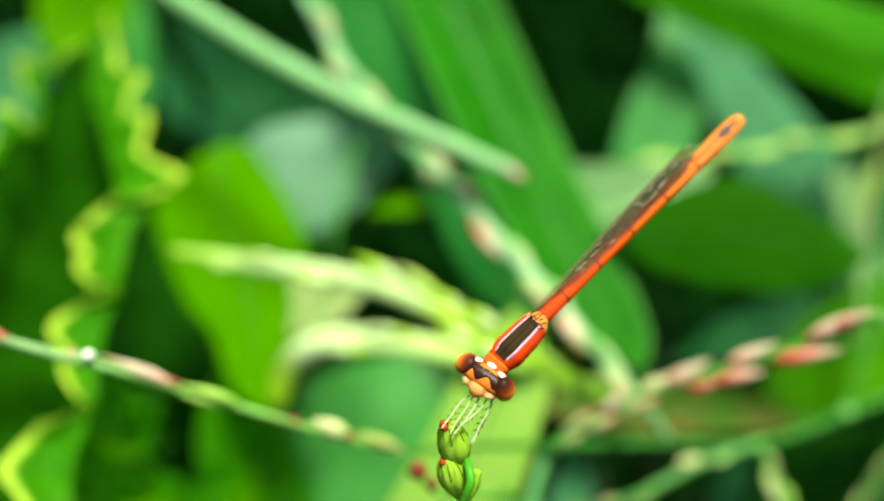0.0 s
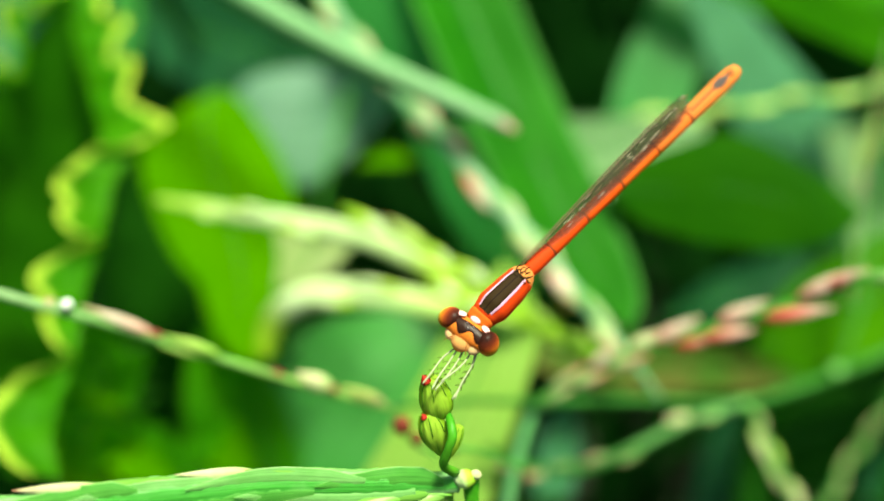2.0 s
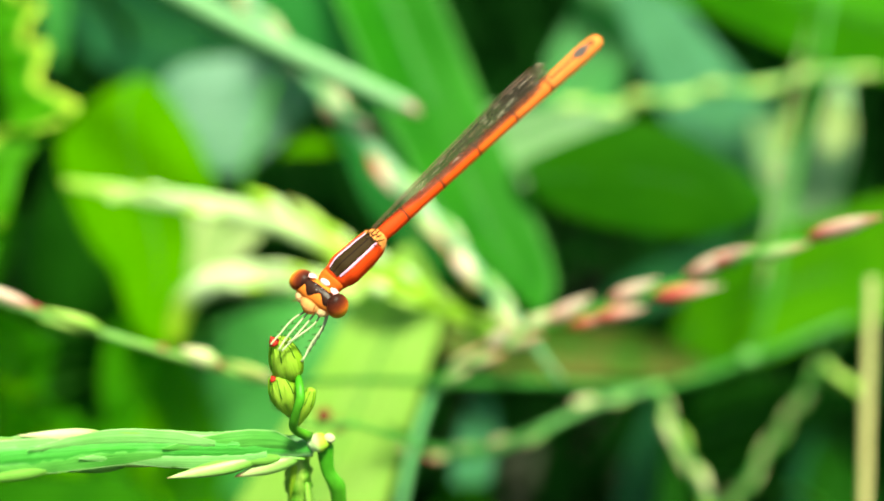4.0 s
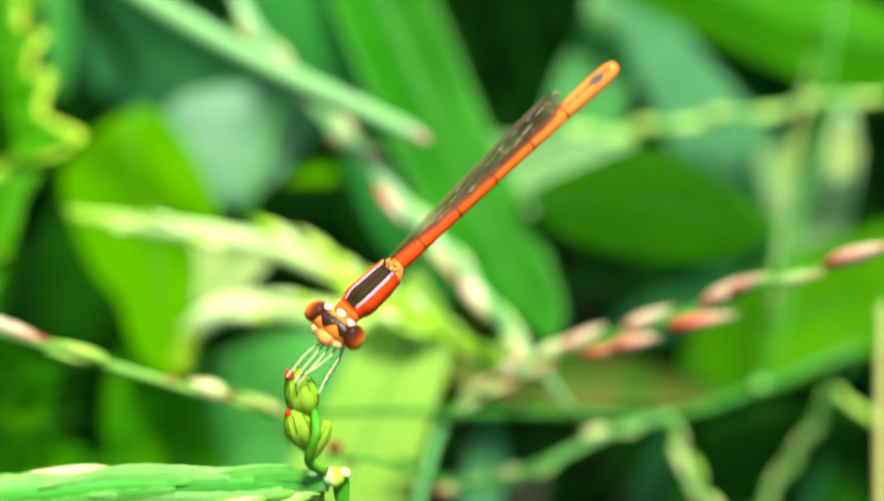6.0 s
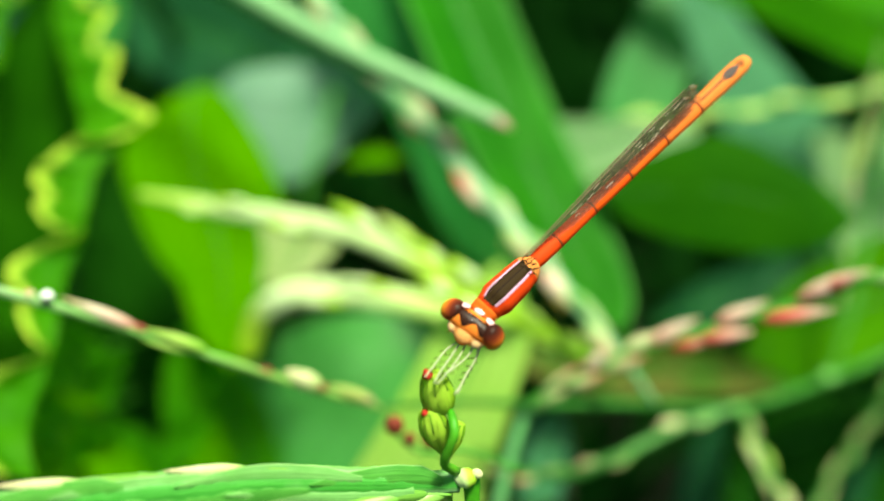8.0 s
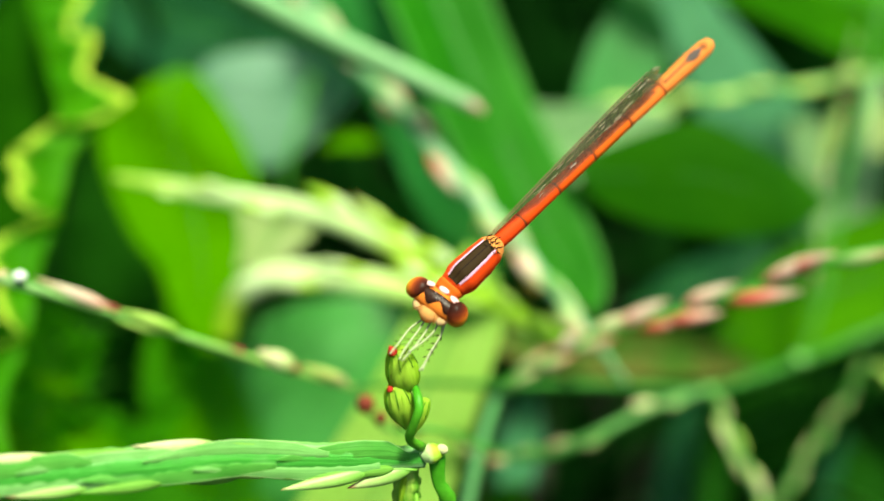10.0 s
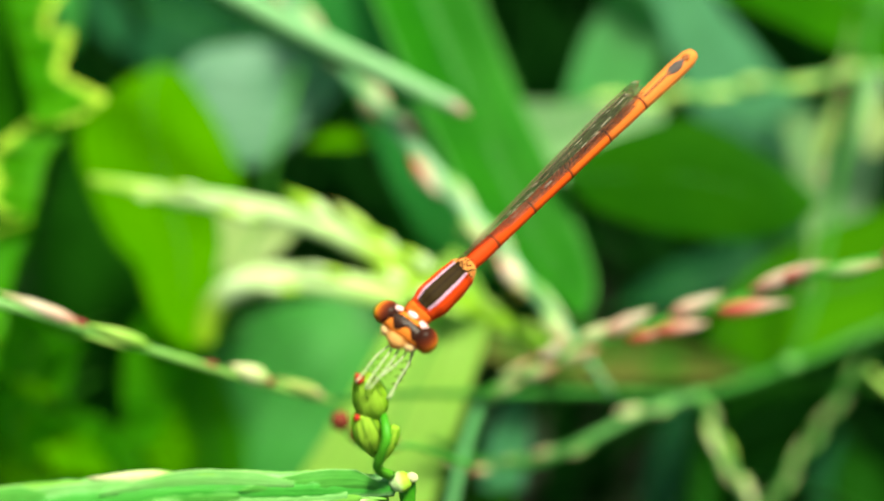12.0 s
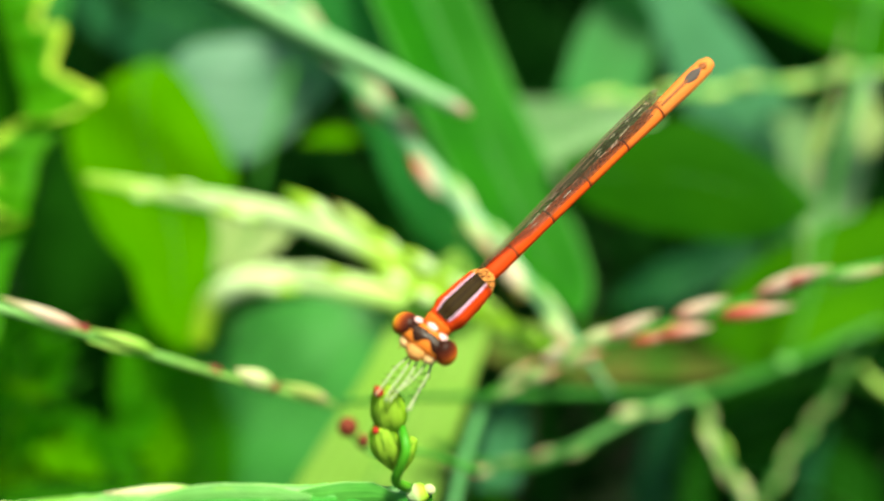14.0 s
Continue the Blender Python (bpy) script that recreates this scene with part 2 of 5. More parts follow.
TAN = tinted_material("dry_tan_stem", [(0.0, (0.38, 0.42, 0.14)), (1.0, (0.50, 0.44, 0.18))], spec=0.2)
HUSK_PINK = tinted_material("pink_husk", [(0.0, (0.50, 0.09, 0.06)), (0.15, (0.56, 0.20, 0.14)), (0.38, (0.63, 0.40, 0.30)), (0.7, (0.62, 0.52, 0.38)), (1.0, (0.46, 0.42, 0.20))], spread=0.22, spec=0.15, scale=320.0)
HUSK_ROSE = tinted_material("rose_husk", [(0.0, (0.40, 0.045, 0.035)), (0.3, (0.56, 0.12, 0.085)), (0.55, (0.63, 0.34, 0.26)), (0.8, (0.60, 0.46, 0.34)), (1.0, (0.46, 0.20, 0.13))], spread=0.22, spec=0.2, scale=350.0)
HUSK_SOFT = tinted_material("soft_pink_husk", [(0.0, (0.20, 0.40, 0.10)), (0.4, (0.36, 0.44, 0.18)), (0.75, (0.46, 0.30, 0.17)), (1.0, (0.40, 0.10, 0.06))], spread=0.2, spec=0.2)
HUSK_PALE = tinted_material("pale_husk", [(0.0, (0.18, 0.42, 0.10)), (0.45, (0.38, 0.51, 0.24)), (0.8, (0.50, 0.38, 0.24)), (1.0, (0.40, 0.13, 0.09))], spread=0.25, spec=0.15, scale=350.0)
HUSK_LIME = tinted_material("yellow_green_husk", [(0.0, (0.22, 0.46, 0.05)), (0.5, (0.36, 0.56, 0.10)), (1.0, (0.26, 0.48, 0.06))], spread=0.2, spec=0.2)
HUSK_RED = tinted_material("dark_red_husk", [(0.0, (0.20, 0.02, 0.02)), (1.0, (0.34, 0.06, 0.05))], spec=0.2)
HUSK_OLIVE = tinted_material("olive_husk", [(0.0, (0.44, 0.30, 0.20)), (0.3, (0.36, 0.44, 0.12)), (1.0, (0.30, 0.40, 0.09))], spread=0.1, spec=0.15, scale=350.0)
HUSK_JOINT = tinted_material("pale_yellow_green_joint", [(0.0, (0.28, 0.52, 0.07)), (0.4, (0.44, 0.63, 0.17)), (1.0, (0.34, 0.55, 0.09))], spread=0.15, spec=0.15, scale=350.0)
HUSK_DIM = tinted_material("dull_green_husk", [(0.0, (0.10, 0.33, 0.04)), (0.6, (0.26, 0.42, 0.12)), (1.0, (0.40, 0.33, 0.19))], spread=0.3, spec=0.15, scale=350.0)
HUSK_CREAM = tinted_material("cream_husk", [(0.0, (0.36, 0.54, 0.13)), (0.5, (0.56, 0.60, 0.30)), (0.88, (0.56, 0.52, 0.28)), (1.0, (0.46, 0.14, 0.09))], spread=0.12, spec=0.15, scale=350.0)
HUSK_GREEN = tinted_material("green_husk", [(0.0, (0.14, 0.40, 0.03)), (0.35, (0.26, 0.51, 0.09)), (0.7, (0.36, 0.56, 0.15)), (0.9, (0.44, 0.54, 0.20)), (1.0, (0.48, 0.14, 0.08))], spread=0.08, scale=300.0)
SPRIG_PALE = tinted_material("whitish_green_sprig", [(0.0, (0.33, 0.58, 0.01)), (0.28, (0.42, 0.66, 0.05)), (0.44, (0.64, 0.79, 0.42)), (0.8, (0.58, 0.77, 0.32)), (1.0, (0.44, 0.68, 0.12))], through=0.25, spec=0.05, spread=0.05, scale=250.0)
SPRIG = tinted_material("yellow_green_sprig", [(0.0, (0.32, 0.57, 0.03)), (0.10, (0.46, 0.67, 0.16)), (0.22, (0.56, 0.73, 0.34)), (0.44, (0.54, 0.72, 0.30)), (0.55, (0.40, 0.62, 0.07)), (0.72, (0.34, 0.58, 0.035)), (1.0, (0.16, 0.42, 0.02))], through=0.28, spec=0.1, spread=0.12, scale=250.0)
SPRIG_RED = tinted_material("red_tipped_sprig_bud", [(0.0, (0.36, 0.60, 0.04)), (0.5, (0.46, 0.66, 0.14)), (0.86, (0.46, 0.60, 0.16)), (0.95, (0.40, 0.10, 0.05)), (1.0, (0.30, 0.03, 0.02))], through=0.28, spec=0.1, spread=0.08, scale=250.0)
BUD = leaf_material("bud_skin", (0.33, 0.58, 0.03), (0.52, 0.69, 0.10), (0.52, 0.78, 0.06), 0.45, 0.6, veins=12.0, sheen=0.05)
BUD_DARK = leaf_material("bud_bract", (0.27, 0.54, 0.02), (0.45, 0.64, 0.06), (0.48, 0.73, 0.04), 0.45, 0.6, veins=10.0, sheen=0.05)
STREAK = tinted_material("dark_green_groove", [(0.0, (0.07, 0.24, 0.008)), (1.0, (0.03, 0.13, 0.005))], 0.7, 0.0, spec=0.1)
BUD_TIP = tinted_material("red_bud_tip", [(0.0, (0.24, 0.012, 0.006)), (1.0, (0.32, 0.02, 0.01))], 0.6, 0.0, spec=0.1)
BEAD = tinted_material("dark_red_berry", [(0.0, (0.085, 0.016, 0.010)), (1.0, (0.15, 0.03, 0.016))], 0.6, 0.0, spec=0.08)
YELLOW = tinted_material("yellow_anther", [(0.0, (0.55, 0.42, 0.05)), (1.0, (0.60, 0.46, 0.08))], 0.5)


def soil_material():
    m, nt, bsdf = material("shade_dark_soil")
    geo = nt.nodes.new("ShaderNodeTexCoord")
    a = add(nt, "ShaderNodeTexNoise", Scale=30.0, Detail=6.0, Roughness=0.7)
    nt.links.new(geo.outputs["Object"], a.inputs["Vector"])
    wide = add(nt, "ShaderNodeTexNoise", Scale=2.2, Detail=7.0, Roughness=0.65)
    nt.links.new(geo.outputs["Object"], wide.inputs["Vector"])
    # Earth and moss colours are kept near black to stand in for plant shade.
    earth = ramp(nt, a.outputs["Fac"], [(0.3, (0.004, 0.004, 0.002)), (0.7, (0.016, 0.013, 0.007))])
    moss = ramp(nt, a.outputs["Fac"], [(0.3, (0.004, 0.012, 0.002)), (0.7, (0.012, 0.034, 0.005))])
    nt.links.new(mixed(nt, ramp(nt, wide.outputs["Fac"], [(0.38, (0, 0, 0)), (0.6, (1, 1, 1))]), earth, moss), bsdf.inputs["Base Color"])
    bsdf.inputs["Roughness"].default_value = 0.95
    b = add(nt, "ShaderNodeBump", Strength=0.6, Distance=0.004)
    nt.links.new(a.outputs["Fac"], b.inputs["Height"])
    nt.links.new(b.outputs["Normal"], bsdf.inputs["Normal"])
    return m


SOIL = soil_material()

# Pale bluish base colour carries part of the leaf's sheen, besides its gloss.
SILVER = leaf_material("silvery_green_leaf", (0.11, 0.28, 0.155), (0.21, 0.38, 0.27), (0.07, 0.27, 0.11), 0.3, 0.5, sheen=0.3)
AQUA = leaf_material("bluish_green_leaf", (0.045, 0.27, 0.03), (0.10, 0.40, 0.085), (0.06, 0.50, 0.04), 0.42, 0.42, sheen=0.3)
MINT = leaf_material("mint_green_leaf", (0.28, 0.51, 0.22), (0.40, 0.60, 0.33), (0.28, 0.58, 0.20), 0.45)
FRESH = leaf_material("yellowish_green_leaf", (0.042, 0.20, 0.003), (0.085, 0.29, 0.004), (0.10, 0.42, 0.004), 0.42, 0.7, sheen=0.02)
MIST = leaf_material("soft_green_leaf", (0.025, 0.20, 0.03), (0.045, 0.28, 0.045), (0.05, 0.42, 0.03), 0.4, 0.45, sheen=0.3)
WAVY_BLADE = leaf_material("crinkled_leaf_blade", (0.010, 0.068, 0.001), (0.020, 0.105, 0.002), (0.03, 0.24, 0.002), 0.26, 0.6, veins=10, sheen=0.02)
# Leaf green darkened in its colour to stand in for shade from leaves above.
SHADE_LEAF = leaf_material("shade_dark_leaf", (0.006, 0.044, 0.002), (0.011, 0.068, 0.003), (0.013, 0.12, 0.002), 0.2, 0.6, sheen=0.02)
SCORCHED = leaf_material("scorched_leaf", (0.02, 0.12, 0.006), (0.15, 0.10, 0.03), (0.06, 0.22, 0.01), 0.3)
DRY = leaf_material("papery_husk", (0.38, 0.53, 0.16), (0.52, 0.62, 0.28), (0.50, 0.64, 0.22), 0.5, 0.7)
STEM_PALE2 = tinted_material("light_green_stem", [(0.0, (0.14, 0.46, 0.08)), (1.0, (0.20, 0.52, 0.12))], spec=0.2)
TIP_PINK = tinted_material("pink_tip", [(0.0, (0.45, 0.42, 0.30)), (0.5, (0.58, 0.34, 0.30)), (1.0, (0.55, 0.24, 0.24))])


def plain(name, col, rough=0.35, through=0.0, spec=0.5):
    return tinted_material(name, [(0.0, tuple(0.9 * c for c in col)), (1.0, col)], rough, through, 0.05, spec, 2500.0)


BODY_RED = plain("red_orange_cuticle", (0.76, 0.062, 0.008), 0.5, 0.2, 0.12)
BODY_COLLAR = plain("collar_cuticle", (0.82, 0.16, 0.018), 0.55, 0.25, 0.1)
JOINT_CREAM = plain("wing_joint_cuticle", (0.80, 0.30, 0.07), 0.55, 0.25, 0.1)
BODY_ORANGE = plain("orange_cuticle", (0.84, 0.23, 0.03), 0.55, 0.3, 0.1)
ABDOMEN_SKIN = [plain("abdomen_cuticle", c, 0.6, 0.3, 0.06) for c in ((0.70, 0.065, 0.010), (0.76, 0.08, 0.010), (0.80, 0.105, 0.012), (0.82, 0.15, 0.018), (0.84, 0.20, 0.035), (0.84, 0.255, 0.055))]
DARK_STRIPE = plain("dark_brown_cuticle", (0.026, 0.015, 0.005), 0.65, 0.0, 0.05)
CROWN = plain("crown_cuticle", (0.022, 0.007, 0.003), 0.35, 0.0, 0.12)
DARK_KEEL = plain("keel_cuticle", (0.012, 0.006, 0.003), 0.6, 0.0, 0.05)
DARK_RING = plain("joint_brown", (0.20, 0.04, 0.012), 0.6, 0.0, 0.05)
MARK_BROWN = plain("brown_mark", (0.22, 0.06, 0.012), 0.4, 0.0, 0.05)
MARK_FAINT = plain("faint_mark", (0.45, 0.09, 0.015), 0.4, 0.0, 0.05)
MARK_GREY = plain("grey_mark", (0.075, 0.06, 0.055), 0.7, 0.0, 0.05)
# Lilac colour stands in for sky light along both sides of the thorax.
LAVENDER = plain("lilac_sky_highlight", (0.52, 0.30, 0.42), 0.5, 0.0, 0.1)
WHITE_BEAD = plain("white_bead", (0.84, 0.85, 0.80), 0.5, 0.08, 0.2)
WHITE_SPOT = plain("white_spot", (0.62, 0.34, 0.34), 0.45)
OCELLUS = plain("ocellus_shine", (0.20, 0.17, 0.16), 0.1)
FACE = plain("orange_face_cuticle", (0.90, 0.48, 0.15), 0.55, 0.45, 0.1)
LIP = plain("pale_orange_lip", (0.80, 0.22, 0.03), 0.5, 0.2, 0.15)
CHEEK = plain("pale_yellow_cheek", (0.90, 0.62, 0.29), 0.6, 0.4, 0.1)
LEG = plain("pale_leg", (0.56, 0.62, 0.36), 0.5, 0.5, 0.2)
VEIN_PALE = plain("pale_wing_vein", (0.42, 0.36, 0.28), 0.35, 0.0, 0.4)
VEIN = plain("wing_vein_brown", (0.16, 0.08, 0.045), 0.4)
EYE = tinted_material("eye_surface", [(0.0, (0.52, 0.55, 0.05)), (0.30, (0.60, 0.38, 0.02)), (0.45, (0.50, 0.14, 0.015)), (0.57, (0.24, 0.045, 0.01)), (0.68, (0.085, 0.015, 0.006)), (0.82, (0.026, 0.008, 0.005))], 0.35, 0.0, 0.03, 0.05, 3000.0)


def wing_material(name, film, net):
    m, nt, bsdf = material(name)
    uv = nt.nodes.new("ShaderNodeUVMap")
    cells = add(nt, "ShaderNodeTexBrick", Scale=1.0)
    cells.inputs["Color1"].default_value = (0.19, 0.145, 0.11, 1)
    cells.inputs["Color2"].default_value = (0.44, 0.34, 0.24, 1)
    cells.inputs["Mortar"].default_value = (0.09, 0.06, 0.04, 1)
    cells.inputs["Mortar Size"].default_value = 0.09
    cells.inputs["Brick Width"].default_value = 1.2
    cells.inputs["Row Height"].default_value = 0.7
    sep = nt.nodes.new("ShaderNodeSeparateXYZ")
    nt.links.new(uv.outputs["UV"], sep.inputs[0])
    turned = nt.nodes.new("ShaderNodeCombineXYZ")
    nt.links.new(sep.outputs["Y"], turned.inputs["X"])
    nt.links.new(sep.outputs["X"], turned.inputs["Y"])
    grid = nt.nodes.new("ShaderNodeMapping")
    grid.inputs["Scale"].default_value = (26.0, 5.0, 1.0)
    nt.links.new(turned.outputs[0], grid.inputs["Vector"])
    nt.links.new(grid.outputs["Vector"], cells.inputs["Vector"])
    nt.links.new(cells.outputs["Color"], bsdf.inputs["Base Color"])
    bsdf.inputs["Roughness"].default_value = 0.25
    clear = nt.nodes.new("ShaderNodeBsdfTransparent")
    clear.inputs["Color"].default_value = (0.93, 0.90, 0.86, 1)
    fac = ramp(nt, cells.outputs["Fac"], [(0.0, (film, film, film)), (1.0, (net, net, net))])
    fac = mixed(nt, 1.0, fac, ramp(nt, sep.outputs["Y"], [(0.0, (0.15, 0.15, 0.15)), (0.55, (1, 1, 1))]), "MULTIPLY")
    mix = nt.nodes.new("ShaderNodeMixShader")
    nt.links.new(fac, mix.inputs["Fac"])
    nt.links.new(clear.outputs[0], mix.inputs[1])
    nt.links.new(bsdf.outputs[0], mix.inputs[2])
    nt.links.new(mix.outputs[0], nt.nodes["Material Output"].inputs["Surface"])
    return m


WING = wing_material("smoky_wing_membrane", 0.34, 0.7)
WING_CLEAR = wing_material("clear_wing_membrane", 0.08, 0.3)


# ---- mesh helpers ----
def spline(points, n):
    """n + 1 places along a smooth curve through the points (millimetres)."""
    p = [Vector(q) for q in points]
    p = [p[0] * 2 - p[1], *p, p[-1] * 2 - p[-2]]
    out, spans = [], len(p) - 3
    for k in range(n + 1):
        s = min(k / n * spans, spans - 1e-6)
        i, t = int(s), s - int(s)
        a, b, c, d = p[i : i + 4]
        out.append(0.5 * (2 * b + (c - a) * t + (2 * a - 5 * b + 4 * c - d) * t * t + (3 * b - a - 3 * c + d) * t**3))
    return out


def along(values, s):
    """A value at s in 0..1 by straight lines through evenly spaced values."""
    x = s * (len(values) - 1)
    i = min(int(x), len(values) - 2)
    return values[i] + (values[i + 1] - values[i]) * (x - i)


def tangents(path):
    return [(path[min(i + 1, len(path) - 1)] - path[max(i - 1, 0)]).normalized() for i in range(len(path))]


def grid_mesh(rows, closed=False):
    """A bmesh with UVs from rows of places (metres): u across, v along."""
    bm = bmesh.new()
    layer = bm.loops.layers.uv.new("UVMap")
    vs = [[bm.verts.new(p) for p in row] for row in rows]
    n, w = len(rows), len(rows[0])
    for i in range(n - 1):
        for j in range(w if closed else w - 1):
            k = (j + 1) % w
            f = bm.faces.new((vs[i][j], vs[i][k], vs[i + 1][k], vs[i + 1][j]))
            f.smooth = True
            us = (j, j + 1, j + 1, j)
            for loop, u, v in zip(f.loops, us, (i, i, i + 1, i + 1)):
                loop[layer].uv = (u / (w if closed else w - 1), v / (n - 1))
    if closed:
        for i, v in ((0, 0.0), (n - 1, 1.0)):
            ring = vs[i] if i else vs[i][::-1]
            f = bm.faces.new(ring)
            for loop in f.loops:
                loop[layer].uv = (0.5, v)
    return bm


def tube_mesh(points, radii, n=16, sides=8, flat=1.0, bumps=0.0, seed=0.0):
    """A tapered tube along the points (millimetres), flattened across its facing by flat."""
    path = spline(points, n)
    rows = []
    for i, (p, t) in enumerate(zip(path, tangents(path))):
        a = t.cross(FACING if abs(t.dot(FACING)) < 0.97 else Vector((1, 0, 0))).normalized()
        b = a.cross(t)
        r = along(radii, i / n)
        rows.append([])
        for j in range(sides):
            g = 2 * math.pi * j / sides
            k = 1 + bumps * noise.noise(Vector((i * 0.6 + seed, math.cos(g) * 1.4, math.sin(g) * 1.4)))
            rows[-1].append((p + (a * math.cos(g) + b * math.sin(g) * flat) * r * k) * MM)
    return grid_mesh(rows, True)


def blade_mesh(points, widths, tilt=0.0, fold=0.15, curl=0.0, n=28, w=8, wave=0.0, waves=5.0, twist=0.0, facing=None):
    """A leaf along the points (millimetres), widths across it; fold raises its margins, curl bends them, wave ripples them."""
    path = spline(points, n)
    face = Vector(facing).normalized() if facing else FACING
    rows = []
    for i, (p, t) in enumerate(zip(path, tangents(path))):
        s = i / n
        across = t.cross(face).normalized()
        turn = Matrix.Rotation(radians(tilt + twist * (s - 0.5)), 3, t)
        across = turn @ across
        up = across.cross(t).normalized()
        half = max(along(widths, s) / 2, 0.02)
        row = []
        for j in range(w + 1):
            u = 2 * j / w - 1
            lift = half * (fold * abs(u) + curl * u * u) + wave * abs(u) ** 3 * math.sin(2 * math.pi * waves * s + (1.3 if u > 0 else 0)) * half
            lift += 0.05 * half * noise.noise(p * 0.12 + Vector((u, 0, 0)))
            row.append((p + across * u * half + up * lift) * MM)
        rows.append(row)
    return grid_mesh(rows)


def loft_mesh(left, right, fold=0.1, n=32, w=10, wave=0.0, waves=5.0, curl=0.0, rough=0.04):
    """A leaf between two margins (millimetres), its middle sunk by fold, its margins rippled by wave."""
    a, b = spline(left, n), spline(right, n)
    rows = []
    for i in range(n + 1):
        s = i / n
        p, q = a[i], b[i]
        width = (q - p).length
        row = []
        for j in range(w + 1):
            u = 2 * j / w - 1
            lift = width * 0.5 * (fold * (abs(u) - 1) + curl * (u * u - 1))
            lift += wave * abs(u) ** 3 * math.sin(2 * math.pi * waves * s + (1.3 if u > 0 else 0))
            mid = p.lerp(q, j / w)
            lift += rough * width * noise.noise(mid * 0.09)
            row.append((mid + FACING * lift) * MM)
        rows.append(row)
    return grid_mesh(rows)


def ellipsoid_mesh(rx, ry, rz, n=12, sides=18):
    rows = []
    for i in range(n + 1):
        g = math.pi * (0.02 + 0.96 * i / n)
        rows.append([Vector((rx * math.sin(g) * math.cos(2 * math.pi * j / sides), ry * math.sin(g) * math.sin(2 * math.pi * j / sides), -rz * math.cos(g))) * MM for j in range(sides)])
    return grid_mesh(rows, True)


ROUND_BUD = [0.45, 0.80, 0.95, 1.0, 0.98, 0.91, 0.80, 0.64, 0.40]
CROWN_BUD = [0.16, 0.40, 0.64, 0.84, 0.97, 1.0, 0.93, 0.76, 0.50]


def bud_mesh(length, radius, swell, ribs=9, n=18, sides=36):
    """A closed bud along +z, its outline from swell, with low lengthwise ribs."""
    rows = []
    for i in range(n + 1):
        s = i / n
        r = radius * along(swell, s)
        rows.append([])
        for j in range(sides):
            g = 2 * math.pi * j / sides
            k = 1 + 0.05 * abs(math.sin(g * ribs / 2 + 0.5 * s)) + 0.06 * noise.noise(Vector((math.cos(g) * 2, math.sin(g) * 2, s * 5)))
            rows[-1].append(Vector((math.cos(g) * r * k, math.sin(g) * r * k, s * length)) * MM)
    return grid_mesh(rows, True)


def bract_mesh(length, radius, swell, turn, reach=0.95, half=24.0, n=14, w=6):
    """A pointed bract lying on a bud, its point standing a little off."""
    rows = []
    for i in range(n + 1):
        f = i / n
        s = reach * f
        r = radius * along(swell, min(s, 1.0)) * 1.07 + radius * 0.10 * max(f - 0.8, 0) / 0.2
        spread = radians(half) * max(1 - f**2.4, 0.03)
        row = []
        for j in range(w + 1):
            u = 2 * j / w - 1
            g = radians(turn) + spread * u + 0.25 * s
            k = r + radius * (0.06 * (1 - u * u) - 0.02)
            row.append(Vector((math.cos(g) * k, math.sin(g) * k, s * length)) * MM)
        rows.append(row)
    return grid_mesh(rows)


def drop_mesh(length, radius, sides=8, n=8, lean=0.25, tipped=1.5, flat=0.8):
    """A husk or bud: its base at the origin, pointing along +z, swollen below its middle, drawn out to a point."""
    rows = []
    for i in range(n + 1):
        s = i / n
        r = radius * max(math.sin(math.pi * s ** (1 / tipped) * 0.97 + 0.05), 0.04) if s < 1 else radius * 0.04
        rows.append([(Vector((math.cos(2 * math.pi * j / sides) * r + lean * radius * s * s, math.sin(2 * math.pi * j / sides) * r * flat, s * length))) * MM for j in range(sides)])
    return grid_mesh(rows, True)


def part(name, bm, mat, parent, label="", at=None):
    """Links a bmesh as one mesh object under a thing or part."""
    me = bpy.data.meshes.new(name)
    bmesh.ops.recalc_face_normals(bm, faces=bm.faces)
    bm.to_mesh(me)
    bm.free()
    return piece(name, me, mat, parent, label, at)


def piece(name, me, mat, parent, label="", at=None):
    if not me.materials:
        me.materials.append(mat)
    ob = new(name, me)
    ob.parent = parent
    if at is not None:
        ob.matrix_basis = at
    if label:
        ob["label"] = label
    return ob


def thing(name, label, category, at=(0, 0, 0), group="", kind=""):
    ob = new(name)
    ob.empty_display_size = 0.005
    return tagged(ob, label, category, group, kind)


def stalk(top, p, radius, sway=0.0):
    """A thin stalk from the lower end of a leaf or stem back and down to the soil."""
    p = Vector(p)
    a = p - FACING * 10
    b = p - FACING * 32 + Vector((sway * 0.3, 0, -3))
    c = b + Vector((sway * 0.6, b.z * 0.36, -b.z * 0.5))
    d = b + Vector((sway, b.z * 0.5, -b.z - 3))
    part("stalk", tube_mesh([p, a, b, c, d], [radius, radius, radius * 1.1, radius * 1.3, radius * 1.5], 24, 6), STALK, top)


def leaf(label, points, widths, mat, rib=0.25, group="leaves", category="leaf", name="leaf", rooted=True, **shape):
    top = thing(name, label, category, group=group)
    part("blade", blade_mesh(points, widths, **shape), mat, top)
    if rooted:
        stalk(top, points[0] if widths[0] >= widths[-1] else points[-1], 0.45, points[0][0] * 0.3)
    if rib:
        path = spline(points, 24)
        part("midrib", tube_mesh([p - FACING * 0.12 for p in path[::4]], [rib, rib * 0.8, rib * 0.2], 24, 6), RIB, top)
    return top


